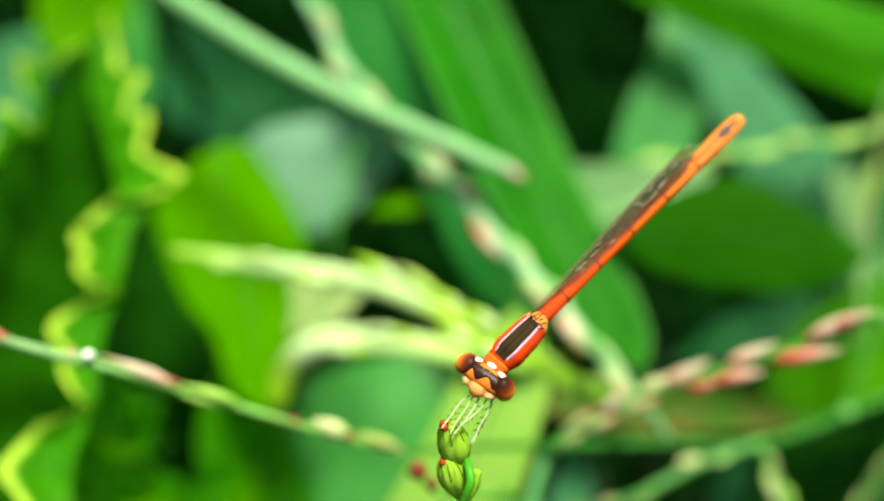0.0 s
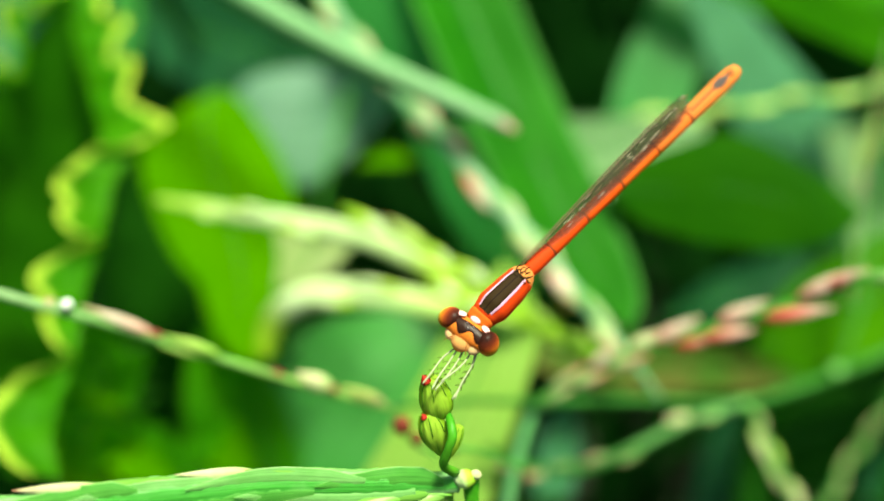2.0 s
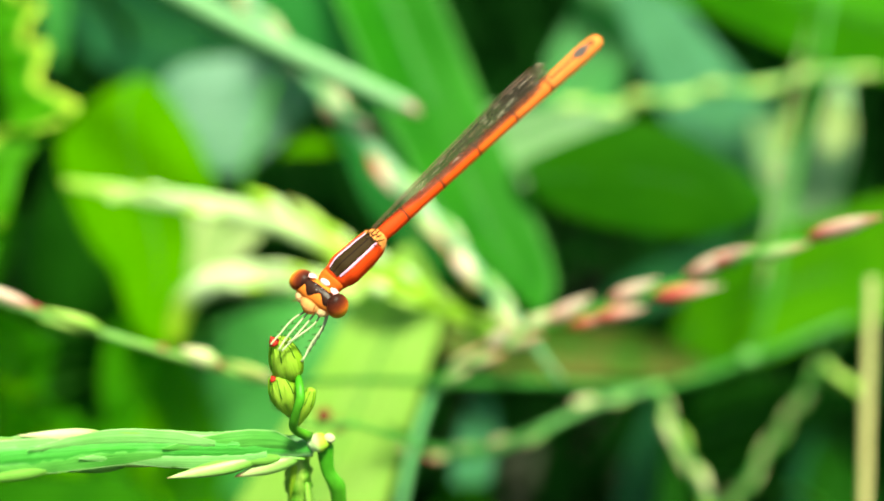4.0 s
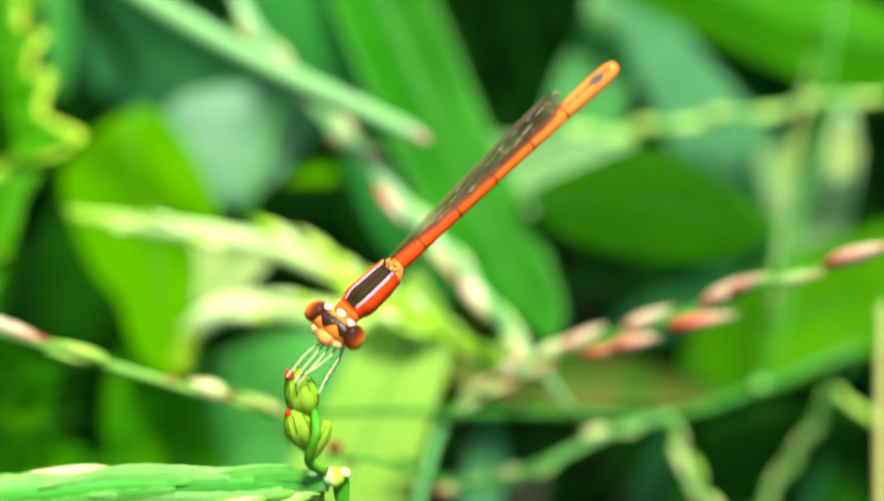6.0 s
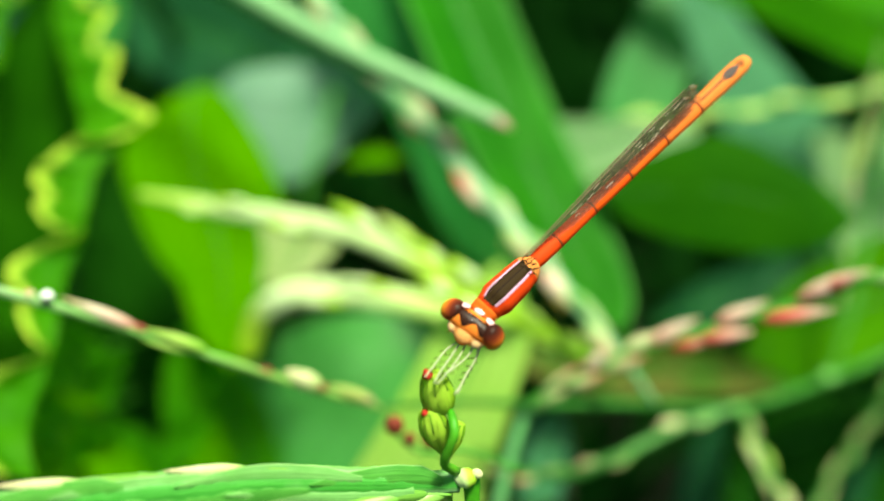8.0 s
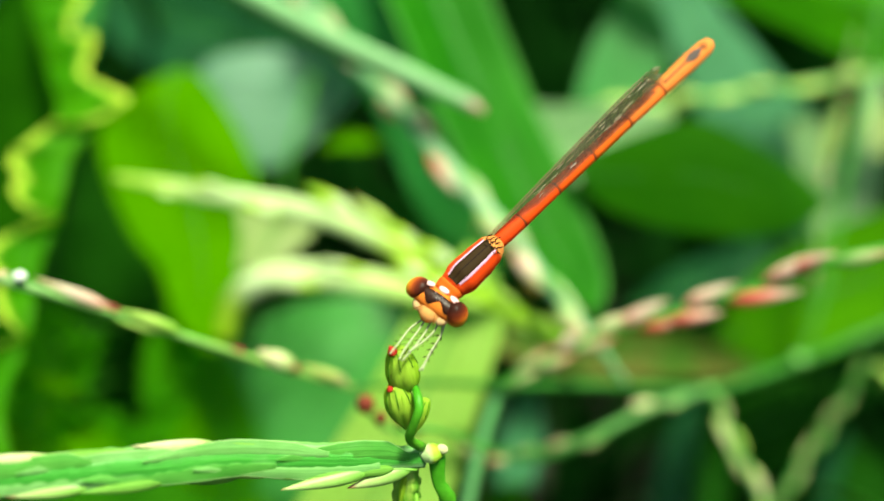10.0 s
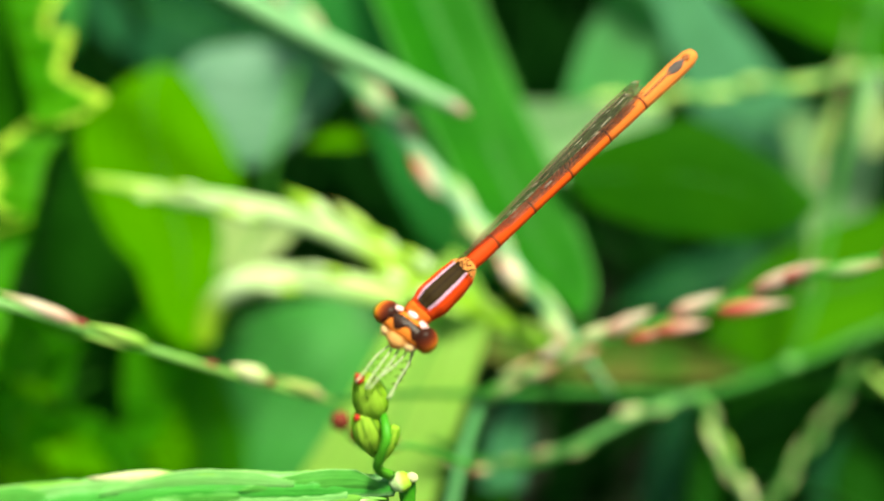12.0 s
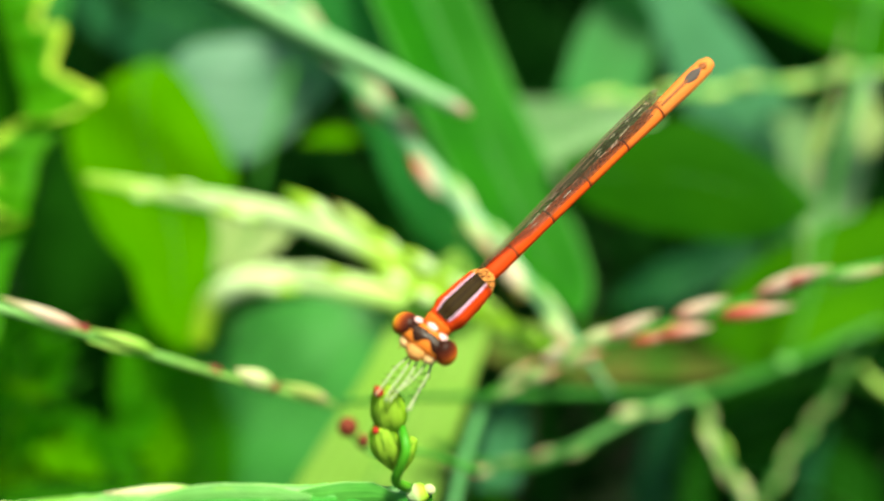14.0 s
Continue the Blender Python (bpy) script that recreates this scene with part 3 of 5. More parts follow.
def sheet(label, left, right, mat, rib=0.25, group="leaves", name="leaf", **shape):
    """A broad leaf given by its two margins."""
    top = thing(name, label, "leaf", group=group)
    part("blade", loft_mesh(left, right, **shape), mat, top)
    ends = [(Vector(left[k]) - Vector(right[k])).length for k in (0, -1)]
    k = 0 if ends[0] >= ends[1] else -1
    stalk(top, Vector(left[k]).lerp(Vector(right[k]), 0.5), 0.6, left[k][0] * 0.3)
    if rib:
        fold = shape.get("fold", 0.1) + shape.get("curl", 0.0)
        path = [a.lerp(b, 0.5) - FACING * (0.5 * fold * (a - b).length + 0.1) for a, b in zip(spline(left, 24), spline(right, 24))]
        part("midrib", tube_mesh(path[::4], [rib, rib * 0.8, rib * 0.2], 24, 6), RIB, top)
    return top


def aim(p, direction, side):
    """A pose at p (millimetres) whose z runs along direction, its x towards side."""
    z = Vector(direction).normalized()
    y = z.cross(Vector(side)).normalized()
    x = y.cross(z)
    m = Matrix((x, y, z)).transposed().to_4x4()
    m.translation = Vector(p) * MM
    return m


def spike(label, points, radii, mat, husks, husk_mat, seed=1, name="grass_spike", stops=40, bumps=0.12, flat=0.8, category="grass spike", rooted=True):
    """A seed-bearing stem; husks: rows of place along it 0..1, side, length, radius and lean in degrees."""
    rnd = random.Random(seed)
    top = thing(name, label, category, group="seed-bearing grass stems")
    part("stem", tube_mesh(points, radii, stops, 10, flat, bumps, seed * 3.1), mat, top)
    low = 0 if points[0][2] < points[-1][2] else -1
    if rooted:
        stalk(top, points[low], radii[low] * 0.9, points[low][0] * 0.3)
    path = spline(points, 200)
    tan = tangents(path)
    for s, sign, length, radius, lean, *own in husks:
        i = int(s * 200)
        t, r = tan[i], along(radii, s)
        side = (t.cross(FACING) * sign + FACING * rnd.uniform(0.0, 0.5)).normalized()
        a = radians(lean)
        m = aim(path[i] + side * r * 0.75, t * math.cos(a) + side * math.sin(a), side)
        part("husk", drop_mesh(length, radius, 10, 10, rnd.uniform(-0.5, 0.1), rnd.uniform(1.2, 1.6), 0.75), own[0] if own else husk_mat, top, at=m)
    return top


def alternate(count, length, radius, lean, start=0.03, end=0.97, seed=1, one_sided=0):
    """Husk rows in turn on either side, or all on one."""
    rnd = random.Random(seed)
    return [(min(max(start + (end - start) * (k + rnd.uniform(-0.2, 0.2)) / (count - 1), 0), 1), one_sided or (1 if k % 2 else -1), length * rnd.uniform(0.8, 1.2), radius * rnd.uniform(0.8, 1.15), lean * rnd.uniform(0.6, 1.4)) for k in range(count)]


# ---- ground ----
def build_ground():
    n = 70
    rows = []
    xs = [math.copysign(abs(k / (n / 2)) ** 5 * 40 + abs(k) * 0.006, k) for k in range(-n // 2, n // 2 + 1)]
    for y in xs:
        rows.append([Vector((x, y + 0.1, 0.012 * noise.noise(Vector((x * 9, y * 9, 0))) if abs(x) + abs(y) < 3 else 0)) for x in xs])
    me = bpy.data.meshes.new("ground")
    bm = grid_mesh(rows)
    bmesh.ops.recalc_face_normals(bm, faces=bm.faces)
    bm.to_mesh(me)
    bm.free()
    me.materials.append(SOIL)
    tagged(new("ground", me), "soil coloured near black for the shade of the plants", "ground", kind="structure")


def build_undergrowth():
    rnd = random.Random(5)
    verts, faces = [], []
    for number in range(30000):
        near = number < 12000
        g = rnd.uniform(0, 2 * math.pi)
        far = 0.62 * rnd.random() ** 0.5 if near else 0.4 + 2.2 * rnd.random() ** 1.5
        x, y = far * math.cos(g), 0.25 + far * math.sin(g)
        if near and far > 0.42 + 0.2 * rnd.random() or not near and far > 1.7 + 0.9 * noise.noise(Vector((2 * math.cos(g), 2 * math.sin(g), 4))) - 0.4 * rnd.random():
            continue
        reach = 0.085 if y < 0.10 else min(0.085 + (y - 0.10) * 0.28, 0.16) if y < 1 else 0.1
        h = reach * rnd.uniform(0.5, 1.0)
        g = rnd.uniform(0, 2 * math.pi)
        lean = rnd.uniform(0.1, 0.7) * h
        w = rnd.uniform(0.002, 0.006)
        base = len(verts)
        dx, dy = math.cos(g), math.sin(g)
        for k in range(6):
            s = k / 5
            cx, cy, z = x + dx * lean * s * s, y + dy * lean * s * s, h * (s - 0.25 * s**3)
            half = w * (1 - s**2) + 0.0002
            verts += [(cx - dy * half, cy + dx * half, z), (cx + dy * half, cy - dx * half, z)]
            if k:
                b = base + 2 * k
                faces.append((b - 2, b - 1, b + 1, b))
    me = bpy.data.meshes.new("undergrowth")
    me.from_pydata(verts, [], faces)
    me.uv_layers.new(name="UVMap")
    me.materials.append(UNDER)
    tagged(new("undergrowth", me), "dense low grass on the soil, coloured dark for deep shade", "grass", kind="stuff")


# ---- broad leaves ----
def build_crinkled_leaf():
    top = thing("crinkled_leaf", "dark green leaf with a crinkled margin, its lit rim in the colour", "leaf", group="leaves")
    far_side = [(-48.2, 82.2, 193.9), (-53.3, 80.2, 189.2), (-58.4, 76.4, 183.7), (-63.9, 73.5, 178.1), (-71.4, 69.9, 171.0), (-79.9, 65.7, 163.0), (-87.3, 60.2, 152.6), (-93.1, 54.5, 141.7), (-98.2, 48.6, 130.6)]
    crest = [(-48.0, 82.1, 193.8), (-48.8, 75.7, 188.2), (-48.5, 72.1, 180.8), (-47.7, 69.2, 174.7), (-49.0, 66.0, 168.2), (-49.1, 62.3, 160.8), (-52.7, 58.5, 153.4), (-55.2, 53.8, 144.2), (-59.1, 47.2, 131.6)]
    part("blade", loft_mesh(far_side, crest, fold=0.06, n=60, w=20, rough=0.07), WAVY_BLADE, top)
    stalk(top, Vector(crest[-1]).lerp(Vector(far_side[-1]), 0.5), 0.8, -10)

    def ruffle(root, rim, n, swell, w=14):
        """A crinkled margin between the line where it leaves the leaf and its own longer, folded rim."""
        rows = []
        for i, (p, q) in enumerate(zip(spline(root, n), spline(rim, n))):
            row = []
            for j in range(w + 1):
                u = j / w
                puff = swell * math.sin(math.pi * u) + 0.9 * u * (1 - u) * 4 * noise.noise(Vector((i * 0.10, u * 1.8, 2.0)))
                puff += 0.5 * u * u * math.sin(i * 0.33)
                jag = 0.22 * u**4 * noise.noise(Vector((i * 0.55, 5.0, 0.0)))
                row.append((p.lerp(q, u) + FACING * puff + (q - p).normalized() * jag) * MM)
            rows.append(row)
        return grid_mesh(rows)

    pale = "ruffled margin, its rim coloured pale yellow-green as if backlit"
    part("margin", ruffle([(-48.8, 81.2, 193.7), (-49.4, 77.4, 191.7), (-49.2, 74.1, 189.9), (-48.6, 71.6, 188.7), (-47.8, 69.2, 187.4), (-46.7, 67.0, 186.2), (-45.5, 64.6, 185.0), (-44.4, 61.8, 183.6), (-43.7, 60.3, 182.9), (-43.0, 58.6, 182.1), (-42.9, 57.4, 181.5), (-43.2, 56.5, 181.1), (-43.8, 55.9, 180.8)], [(-47.4, 82.3, 195.2), (-45.3, 77.0, 192.2), (-44.4, 73.9, 190.6), (-41.5, 73.2, 190.1), (-42.0, 70.4, 188.7), (-42.5, 67.6, 187.3), (-39.5, 67.3, 187.1), (-40.0, 62.7, 184.8), (-37.7, 61.0, 183.9), (-34.0, 59.1, 182.9), (-35.8, 57.3, 182.1), (-38.3, 55.8, 181.6), (-40.3, 55.1, 181.3)], 130, 0.7), WAVY, top, pale)
    part("margin", ruffle([(-36.1, 57.5, 180.9), (-38.5, 55.5, 180.1), (-39.7, 53.7, 179.3), (-40.3, 52.0, 178.6), (-40.3, 50.4, 177.9), (-40.3, 49.1, 177.3), (-40.4, 47.8, 176.8), (-40.5, 46.6, 176.3), (-40.5, 45.7, 175.9), (-40.3, 44.6, 175.4), (-40.6, 42.8, 174.7), (-41.0, 41.0, 174.1), (-41.2, 39.1, 173.3), (-41.2, 37.0, 172.5), (-41.1, 35.0, 171.8), (-40.8, 32.7, 171.0), (-40.9, 29.8, 170.0), (-41.2, 26.9, 169.1), (-41.5, 24.7, 168.4), (-41.4, 22.5, 167.8), (-40.5, 19.7, 167.0), (-39.2, 17.0, 166.3)], [(-39.8, 55.0, 182.2), (-43.1, 54.6, 182.1), (-45.3, 52.0, 181.0), (-46.5, 50.8, 180.6), (-46.2, 49.3, 179.9), (-45.1, 47.9, 179.3), (-45.4, 46.3, 178.6), (-44.5, 44.7, 177.9), (-41.9, 43.7, 177.4), (-39.8, 43.2, 177.2), (-43.4, 41.8, 176.7), (-46.3, 39.7, 176.0), (-46.5, 37.1, 175.1), (-44.6, 35.6, 174.5), (-44.7, 33.4, 173.7), (-42.7, 31.0, 172.8), (-41.0, 28.9, 172.0), (-45.3, 27.0, 171.6), (-47.6, 24.0, 170.8), (-48.1, 21.3, 170.1), (-45.2, 18.4, 169.2), (-41.9, 16.0, 168.5)], 220, -0.7), WAVY, top, pale)
    part("margin", ruffle([(-48.9, 84.3, 192.6), (-50.8, 79.9, 190.3), (-52.7, 78.6, 189.6), (-54.4, 76.9, 188.8), (-56.0, 76.0, 188.4), (-56.3, 74.2, 187.5), (-55.5, 71.8, 186.2), (-55.6, 67.9, 184.2), (-57.6, 67.4, 184.0), (-59.5, 67.2, 184.0), (-60.0, 64.4, 182.6), (-62.5, 62.0, 181.5), (-64.5, 58.3, 179.9)], [(-48.4, 84.4, 193.6), (-51.2, 80.5, 191.6), (-53.2, 79.7, 191.2), (-55.2, 77.3, 190.0), (-59.7, 77.9, 190.5), (-59.4, 75.0, 188.9), (-56.8, 71.9, 187.2), (-56.4, 68.3, 185.4), (-58.8, 70.4, 186.5), (-61.0, 71.0, 186.9), (-60.8, 66.8, 184.8), (-63.6, 65.1, 184.0), (-65.3, 59.8, 181.5)], 130, 0.5), WAVY, top, pale)


def build_leaves():
    build_crinkled_leaf()
    sheet("lime green rounded leaf, light shining through put into its colour", [(-33.5, 77.9, 176.3), (-39.0, 75.3, 174.2), (-42.9, 71.4, 171.1), (-43.0, 68.2, 168.4), (-40.6, 63.2, 164.1), (-37.7, 59.1, 160.6), (-34.4, 56.3, 158.2), (-32.9, 53.3, 155.6), (-30.7, 50.1, 152.9), (-27.2, 47.8, 150.9)], [(-32.0, 78.1, 176.3), (-29.2, 76.9, 175.2), (-25.3, 72.9, 171.7), (-22.4, 68.9, 168.2), (-20.9, 65.9, 165.5), (-21.3, 62.1, 162.4), (-22.3, 58.3, 159.3), (-23.3, 53.4, 155.3), (-24.3, 49.7, 152.3), (-25.3, 47.8, 150.8)], LIME, fold=0.0, curl=0.0, rough=0.025, n=44)
    sheet("grey-green leaf, its pale sheen partly in the colour", [(-35.4, 88.8, 165.9), (-31.0, 92.2, 170.1), (-23.7, 93.3, 171.1), (-15.0, 93.1, 170.6), (-8.5, 90.8, 167.2)], [(-34.7, 86.3, 164.2), (-29.3, 83.4, 160.1), (-23.2, 81.1, 156.9), (-15.9, 83.9, 160.1), (-8.3, 89.0, 166.5)], SILVER, curl=-0.12, rib=0.1)
    sheet("dark blue-green leaf in the shade", [(-66.4, 139.1, 171.2), (-44.6, 130.1, 170.2), (-24.3, 119.3, 167.0), (-7.6, 109.2, 159.6)], [(-63.2, 128.4, 158.3), (-48.1, 116.2, 153.8), (-28.6, 107.9, 153.7), (-7.6, 107.3, 157.3)], TEAL)
    sheet("wide green grass blade", [(-12.6, 104.8, 196.7), (-4.0, 83.3, 186.5), (1.2, 72.6, 178.9), (7.2, 61.8, 171.1), (14.6, 52.9, 164.4), (24.0, 45.8, 158.8)], [(3.8, 104.0, 195.0), (17.2, 73.5, 173.9), (20.8, 65.5, 169.6), (23.9, 57.6, 165.4), (26.0, 50.4, 160.9), (23.8, 45.5, 158.4)], MID, rib=0.4, fold=0.15, n=40)
    sheet("wide green grass blade with a bluish sheen", [(-33.7, 116.1, 199.4), (-24.0, 102.4, 189.4), (-18.4, 94.2, 183.5), (-12.2, 86.2, 177.8), (-7.3, 79.9, 173.6), (-3.7, 73.4, 169.2), (-0.5, 66.3, 164.7), (3.4, 60.5, 161.0), (7.6, 55.9, 158.1)], [(-13.6, 108.7, 201.2), (-6.9, 95.4, 191.8), (-2.4, 87.5, 186.3), (1.6, 79.7, 181.1), (3.9, 73.6, 177.1), (6.8, 67.3, 173.1), (9.7, 60.5, 168.9), (11.7, 54.8, 165.6), (12.5, 50.0, 162.8)], MIST, rib=0.3, fold=0.05, n=44)
    sheet("pale green upright grass blade", [(37.5, 118.9, 185.0), (33.4, 105.8, 174.9), (28.7, 97.8, 168.8), (25.2, 89.4, 161.1), (23.7, 84.7, 155.5)], [(38.4, 118.9, 185.0), (39.9, 105.9, 174.7), (41.9, 99.2, 169.9), (38.1, 90.2, 161.5), (33.9, 84.8, 155.2)], MIST, fold=0.1)
    sheet("grey-green blade with a dull sheen", [(36.2, 138.9, 177.3), (41.6, 121.6, 167.0), (46.9, 111.3, 159.9), (51.5, 100.6, 152.3), (61.2, 89.1, 143.5)], [(49.4, 139.1, 177.0), (54.9, 121.8, 166.8), (62.4, 112.1, 160.3), (71.3, 101.8, 152.8), (76.8, 90.4, 144.3)], DULL, curl=-0.1)
    sheet("bright green broad blade folded along its rib", [(9.7, 119.6, 201.5), (31.9, 110.8, 194.6), (53.2, 102.8, 188.8), (72.5, 99.2, 183.3), (97.1, 95.2, 176.9)], [(15.0, 113.5, 193.3), (32.5, 102.9, 184.2), (52.0, 94.3, 177.8), (72.2, 89.8, 171.0), (96.8, 87.1, 166.3)], BRIGHT, fold=-0.25, rib=0.3, n=40)
    sheet("deep green pointed leaf", [(21.7, 62.8, 171.5), (24.5, 63.2, 173.0), (29.5, 63.7, 175.2), (35.7, 63.8, 177.5), (39.8, 62.6, 177.6), (45.2, 59.5, 176.1), (49.8, 56.3, 174.2), (52.9, 53.4, 172.1)], [(21.6, 61.4, 171.5), (24.1, 58.3, 168.8), (28.6, 55.8, 167.6), (34.2, 53.7, 167.2), (40.3, 52.0, 167.5), (45.6, 51.0, 168.3), (49.8, 51.3, 170.2), (52.4, 52.3, 172.3)], DEEP, fold=0.03, curl=-0.12, rib=0.1, n=40)
    # Pale mint colour stands in for light caught along this edge.
    sheet("leaf edge coloured pale for the light it catches", [(16.2, 79.2, 170.3), (22.9, 79.3, 170.1), (29.7, 79.5, 170.1), (39.0, 79.0, 169.1)], [(21.6, 71.4, 160.8), (25.0, 72.5, 162.0), (29.6, 75.0, 164.8), (38.1, 77.1, 166.9)], MINT, curl=0.1)
    sheet("green broad leaf beside the thin stems", [(44.1, 55.7, 146.5), (47.7, 59.0, 153.5), (54.2, 61.5, 158.2), (63.9, 64.2, 161.1), (78.5, 67.3, 164.1)], [(44.5, 54.6, 145.2), (49.6, 51.2, 144.1), (56.4, 50.8, 145.5), (65.3, 53.1, 147.8), (78.3, 55.8, 150.5)], FRESH)
    sheet("blue-green leaf in the shade", [(36.5, 77.7, 130.9), (43.6, 79.3, 137.8), (56.2, 82.9, 141.6), (67.7, 86.5, 145.3)], [(37.0, 77.1, 130.1), (45.5, 75.0, 132.6), (54.2, 77.3, 135.0), (67.7, 82.2, 140.2)], TEAL)
    sheet("green leaf with a faint brown scorched patch", [(10.9, 48.5, 155.1), (22.6, 49.9, 154.2), (37.1, 50.8, 151.5), (50.8, 50.5, 145.3)], [(10.9, 46.2, 152.4), (22.6, 45.2, 148.6), (37.0, 46.6, 146.5), (50.8, 49.7, 144.4)], SCORCHED, curl=0.15)
    sheet("pale green blade behind the stalk", [(-20.1, 12.0, 143.5), (-12.0, 20.6, 154.4), (-3.0, 30.2, 165.5), (0.6, 34.7, 170.6), (4.6, 37.8, 174.8), (7.2, 39.3, 176.9)], [(0.9, 12.3, 143.0), (4.9, 20.8, 154.0), (9.0, 29.3, 163.9), (11.1, 34.0, 169.4), (10.8, 36.2, 172.6), (8.2, 39.1, 176.6)], PALE, rib=0.35, fold=0.12, n=40)
    sheet("mid green leaf with a bluish sheen", [(-40.3, 44.8, 126.6), (-32.4, 53.3, 136.3), (-24.7, 60.5, 142.4), (-15.3, 64.9, 144.1), (-1.3, 68.5, 142.5)], [(-13.5, 42.4, 122.6), (-6.9, 48.6, 129.7), (-2.1, 54.6, 134.5), (1.0, 61.2, 139.0), (0.5, 68.2, 142.1)], AQUA, fold=0.12)
    sheet("mid green leaf in half shade", [(-39.4, 34.6, 119.6), (-36.6, 42.3, 133.9), (-37.6, 47.8, 143.7), (-35.9, 53.1, 149.9), (-32.1, 57.3, 152.6)], [(-13.9, 38.7, 113.0), (-17.3, 48.9, 125.2), (-20.8, 55.7, 133.4), (-26.0, 60.8, 139.7), (-30.8, 58.0, 151.3)], BRIGHT, rib=0.2)
    sheet("green leaf coloured dark for the shade over it", [(-57.7, 45.7, 102.1), (-58.4, 64.3, 124.1), (-58.2, 79.8, 142.5), (-52.2, 92.8, 157.8)], [(-38.5, 46.0, 101.6), (-39.2, 64.5, 123.7), (-42.8, 80.0, 142.1), (-50.3, 93.2, 158.1)], SHADE_LEAF)
    sheet("small bright green leaf tip in the light", [(-53.8, 35.7, 142.5), (-51.2, 43.9, 147.0), (-51.7, 50.4, 149.4), (-51.7, 53.5, 153.1)], [(-46.9, 35.8, 142.4), (-46.1, 44.5, 147.5), (-49.3, 50.9, 149.9), (-51.2, 53.5, 153.1)], BRIGHT)
    sheet("rounded green leaf in the light", [(-71.2, 110.0, 181.5), (-70.1, 114.1, 186.8), (-64.3, 117.7, 191.2), (-52.7, 119.5, 193.1)], [(-69.9, 106.8, 177.3), (-62.7, 106.6, 176.6), (-56.4, 109.0, 179.5), (-51.7, 119.0, 192.3)], LIME)
    sheet("grey-green rounded leaf among the growth", [(-86.3, 111.9, 173.5), (-80.2, 114.7, 176.9), (-74.2, 115.4, 177.5), (-67.3, 112.7, 173.7)], [(-86.6, 104.0, 163.2), (-78.6, 104.1, 163.0), (-71.5, 106.0, 165.1), (-66.4, 110.9, 171.3)], FROSTED)
    rnd = random.Random(17)
    for p in ((-56.3, 35.8, 150.8), (-51.1, 37.1, 146.8), (-43.6, 37.2, 146.5), (-37.2, 38.9, 143.0), (-44.7, 35.4, 130.5), (-31.6, 35.8, 131.2), (-23.1, 32.2, 132.5), (-38.0, 37.7, 141.1), (-29.9, 40.5, 139.0), (-47.8, 35.1, 143.5), (-33.8, 43.9, 141.4), (-41.5, 37.1, 144.0), (-30.7, 51.8, 145.5), (-48.4, 42.8, 155.3), (-44.5, 40.0, 152.2), (-49.0, 36.8, 148.4), (-41.7, 42.1, 154.6), (-47.1, 45.8, 158.8), (-50.5, 40.5, 152.6)):
        p = Vector(p)
        q = p + Vector((rnd.uniform(-6, 6), rnd.uniform(-3, 3), rnd.uniform(3, 8)))
        leaf("small lime green leaf in the low growth", [p - (q - p) * 0.8, p, q], [1.0, rnd.uniform(5, 8), 0.5], LIME if rnd.random() < 0.3 else BRIGHT, rib=0.15, wave=0.3, tilt=rnd.uniform(-40, 40))
    sheet("long green blade low in the shade", [(3.9, 42.8, 109.3), (11.0, 48.6, 116.0), (21.8, 48.7, 111.3), (36.9, 46.3, 103.8)], [(3.9, 41.1, 107.3), (11.8, 46.2, 113.4), (20.9, 46.3, 108.6), (35.0, 44.5, 101.7)], BRIGHT)
    sheet("green upright blade coloured dark for half shade", [(42.4, 37.5, 112.8), (43.8, 44.8, 121.1), (45.0, 51.0, 128.1), (46.3, 55.5, 133.2)], [(47.9, 37.4, 112.8), (48.9, 44.7, 121.1), (49.0, 51.0, 128.1), (47.2, 55.5, 133.2)], SHADE_LEAF, rib=0.2)
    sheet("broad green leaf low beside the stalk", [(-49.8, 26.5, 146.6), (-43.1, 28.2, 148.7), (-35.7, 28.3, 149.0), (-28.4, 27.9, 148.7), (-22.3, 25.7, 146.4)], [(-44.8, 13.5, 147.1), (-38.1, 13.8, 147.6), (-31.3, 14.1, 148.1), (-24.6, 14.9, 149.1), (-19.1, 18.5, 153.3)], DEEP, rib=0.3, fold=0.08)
    sheet("green leaf behind the thin stems, coloured dim for shade", [(48.7, 59.9, 120.2), (55.2, 63.8, 124.6), (64.4, 65.6, 126.9), (72.7, 64.5, 125.9)], [(49.2, 53.5, 118.9), (56.2, 52.7, 118.2), (64.5, 55.0, 121.0), (71.6, 60.6, 127.5)], SHADE_LEAF, rib=0.2)
    sheet("soft green upright blade behind the crinkled leaf", [(-57.3, 118.5, 190.7), (-56.9, 112.0, 182.2), (-56.1, 106.2, 174.6), (-54.6, 100.0, 166.5)], [(-51.8, 118.5, 190.5), (-51.5, 112.1, 182.1), (-51.3, 106.2, 174.4), (-52.4, 100.0, 166.4)], AQUA, rib=0.15)
    sheet("dull blue-green blade behind the hanging stem", [(12.3, 39.4, 132.4), (12.8, 42.6, 136.0), (13.7, 45.1, 138.9), (15.3, 47.7, 141.9)], [(17.6, 39.4, 132.5), (18.6, 42.5, 136.0), (19.0, 45.1, 139.0), (18.3, 47.7, 141.9)], DULL, rib=0.2)
    sheet("low green leaf coloured dark for shade", [(69.2, 45.5, 99.8), (71.0, 51.7, 106.8), (72.0, 56.7, 112.5), (73.5, 59.8, 116.0)], [(82.8, 45.4, 99.9), (82.8, 51.6, 107.0), (81.3, 56.6, 112.6), (75.3, 59.7, 116.0)], SHADE_LEAF, rib=0.2)
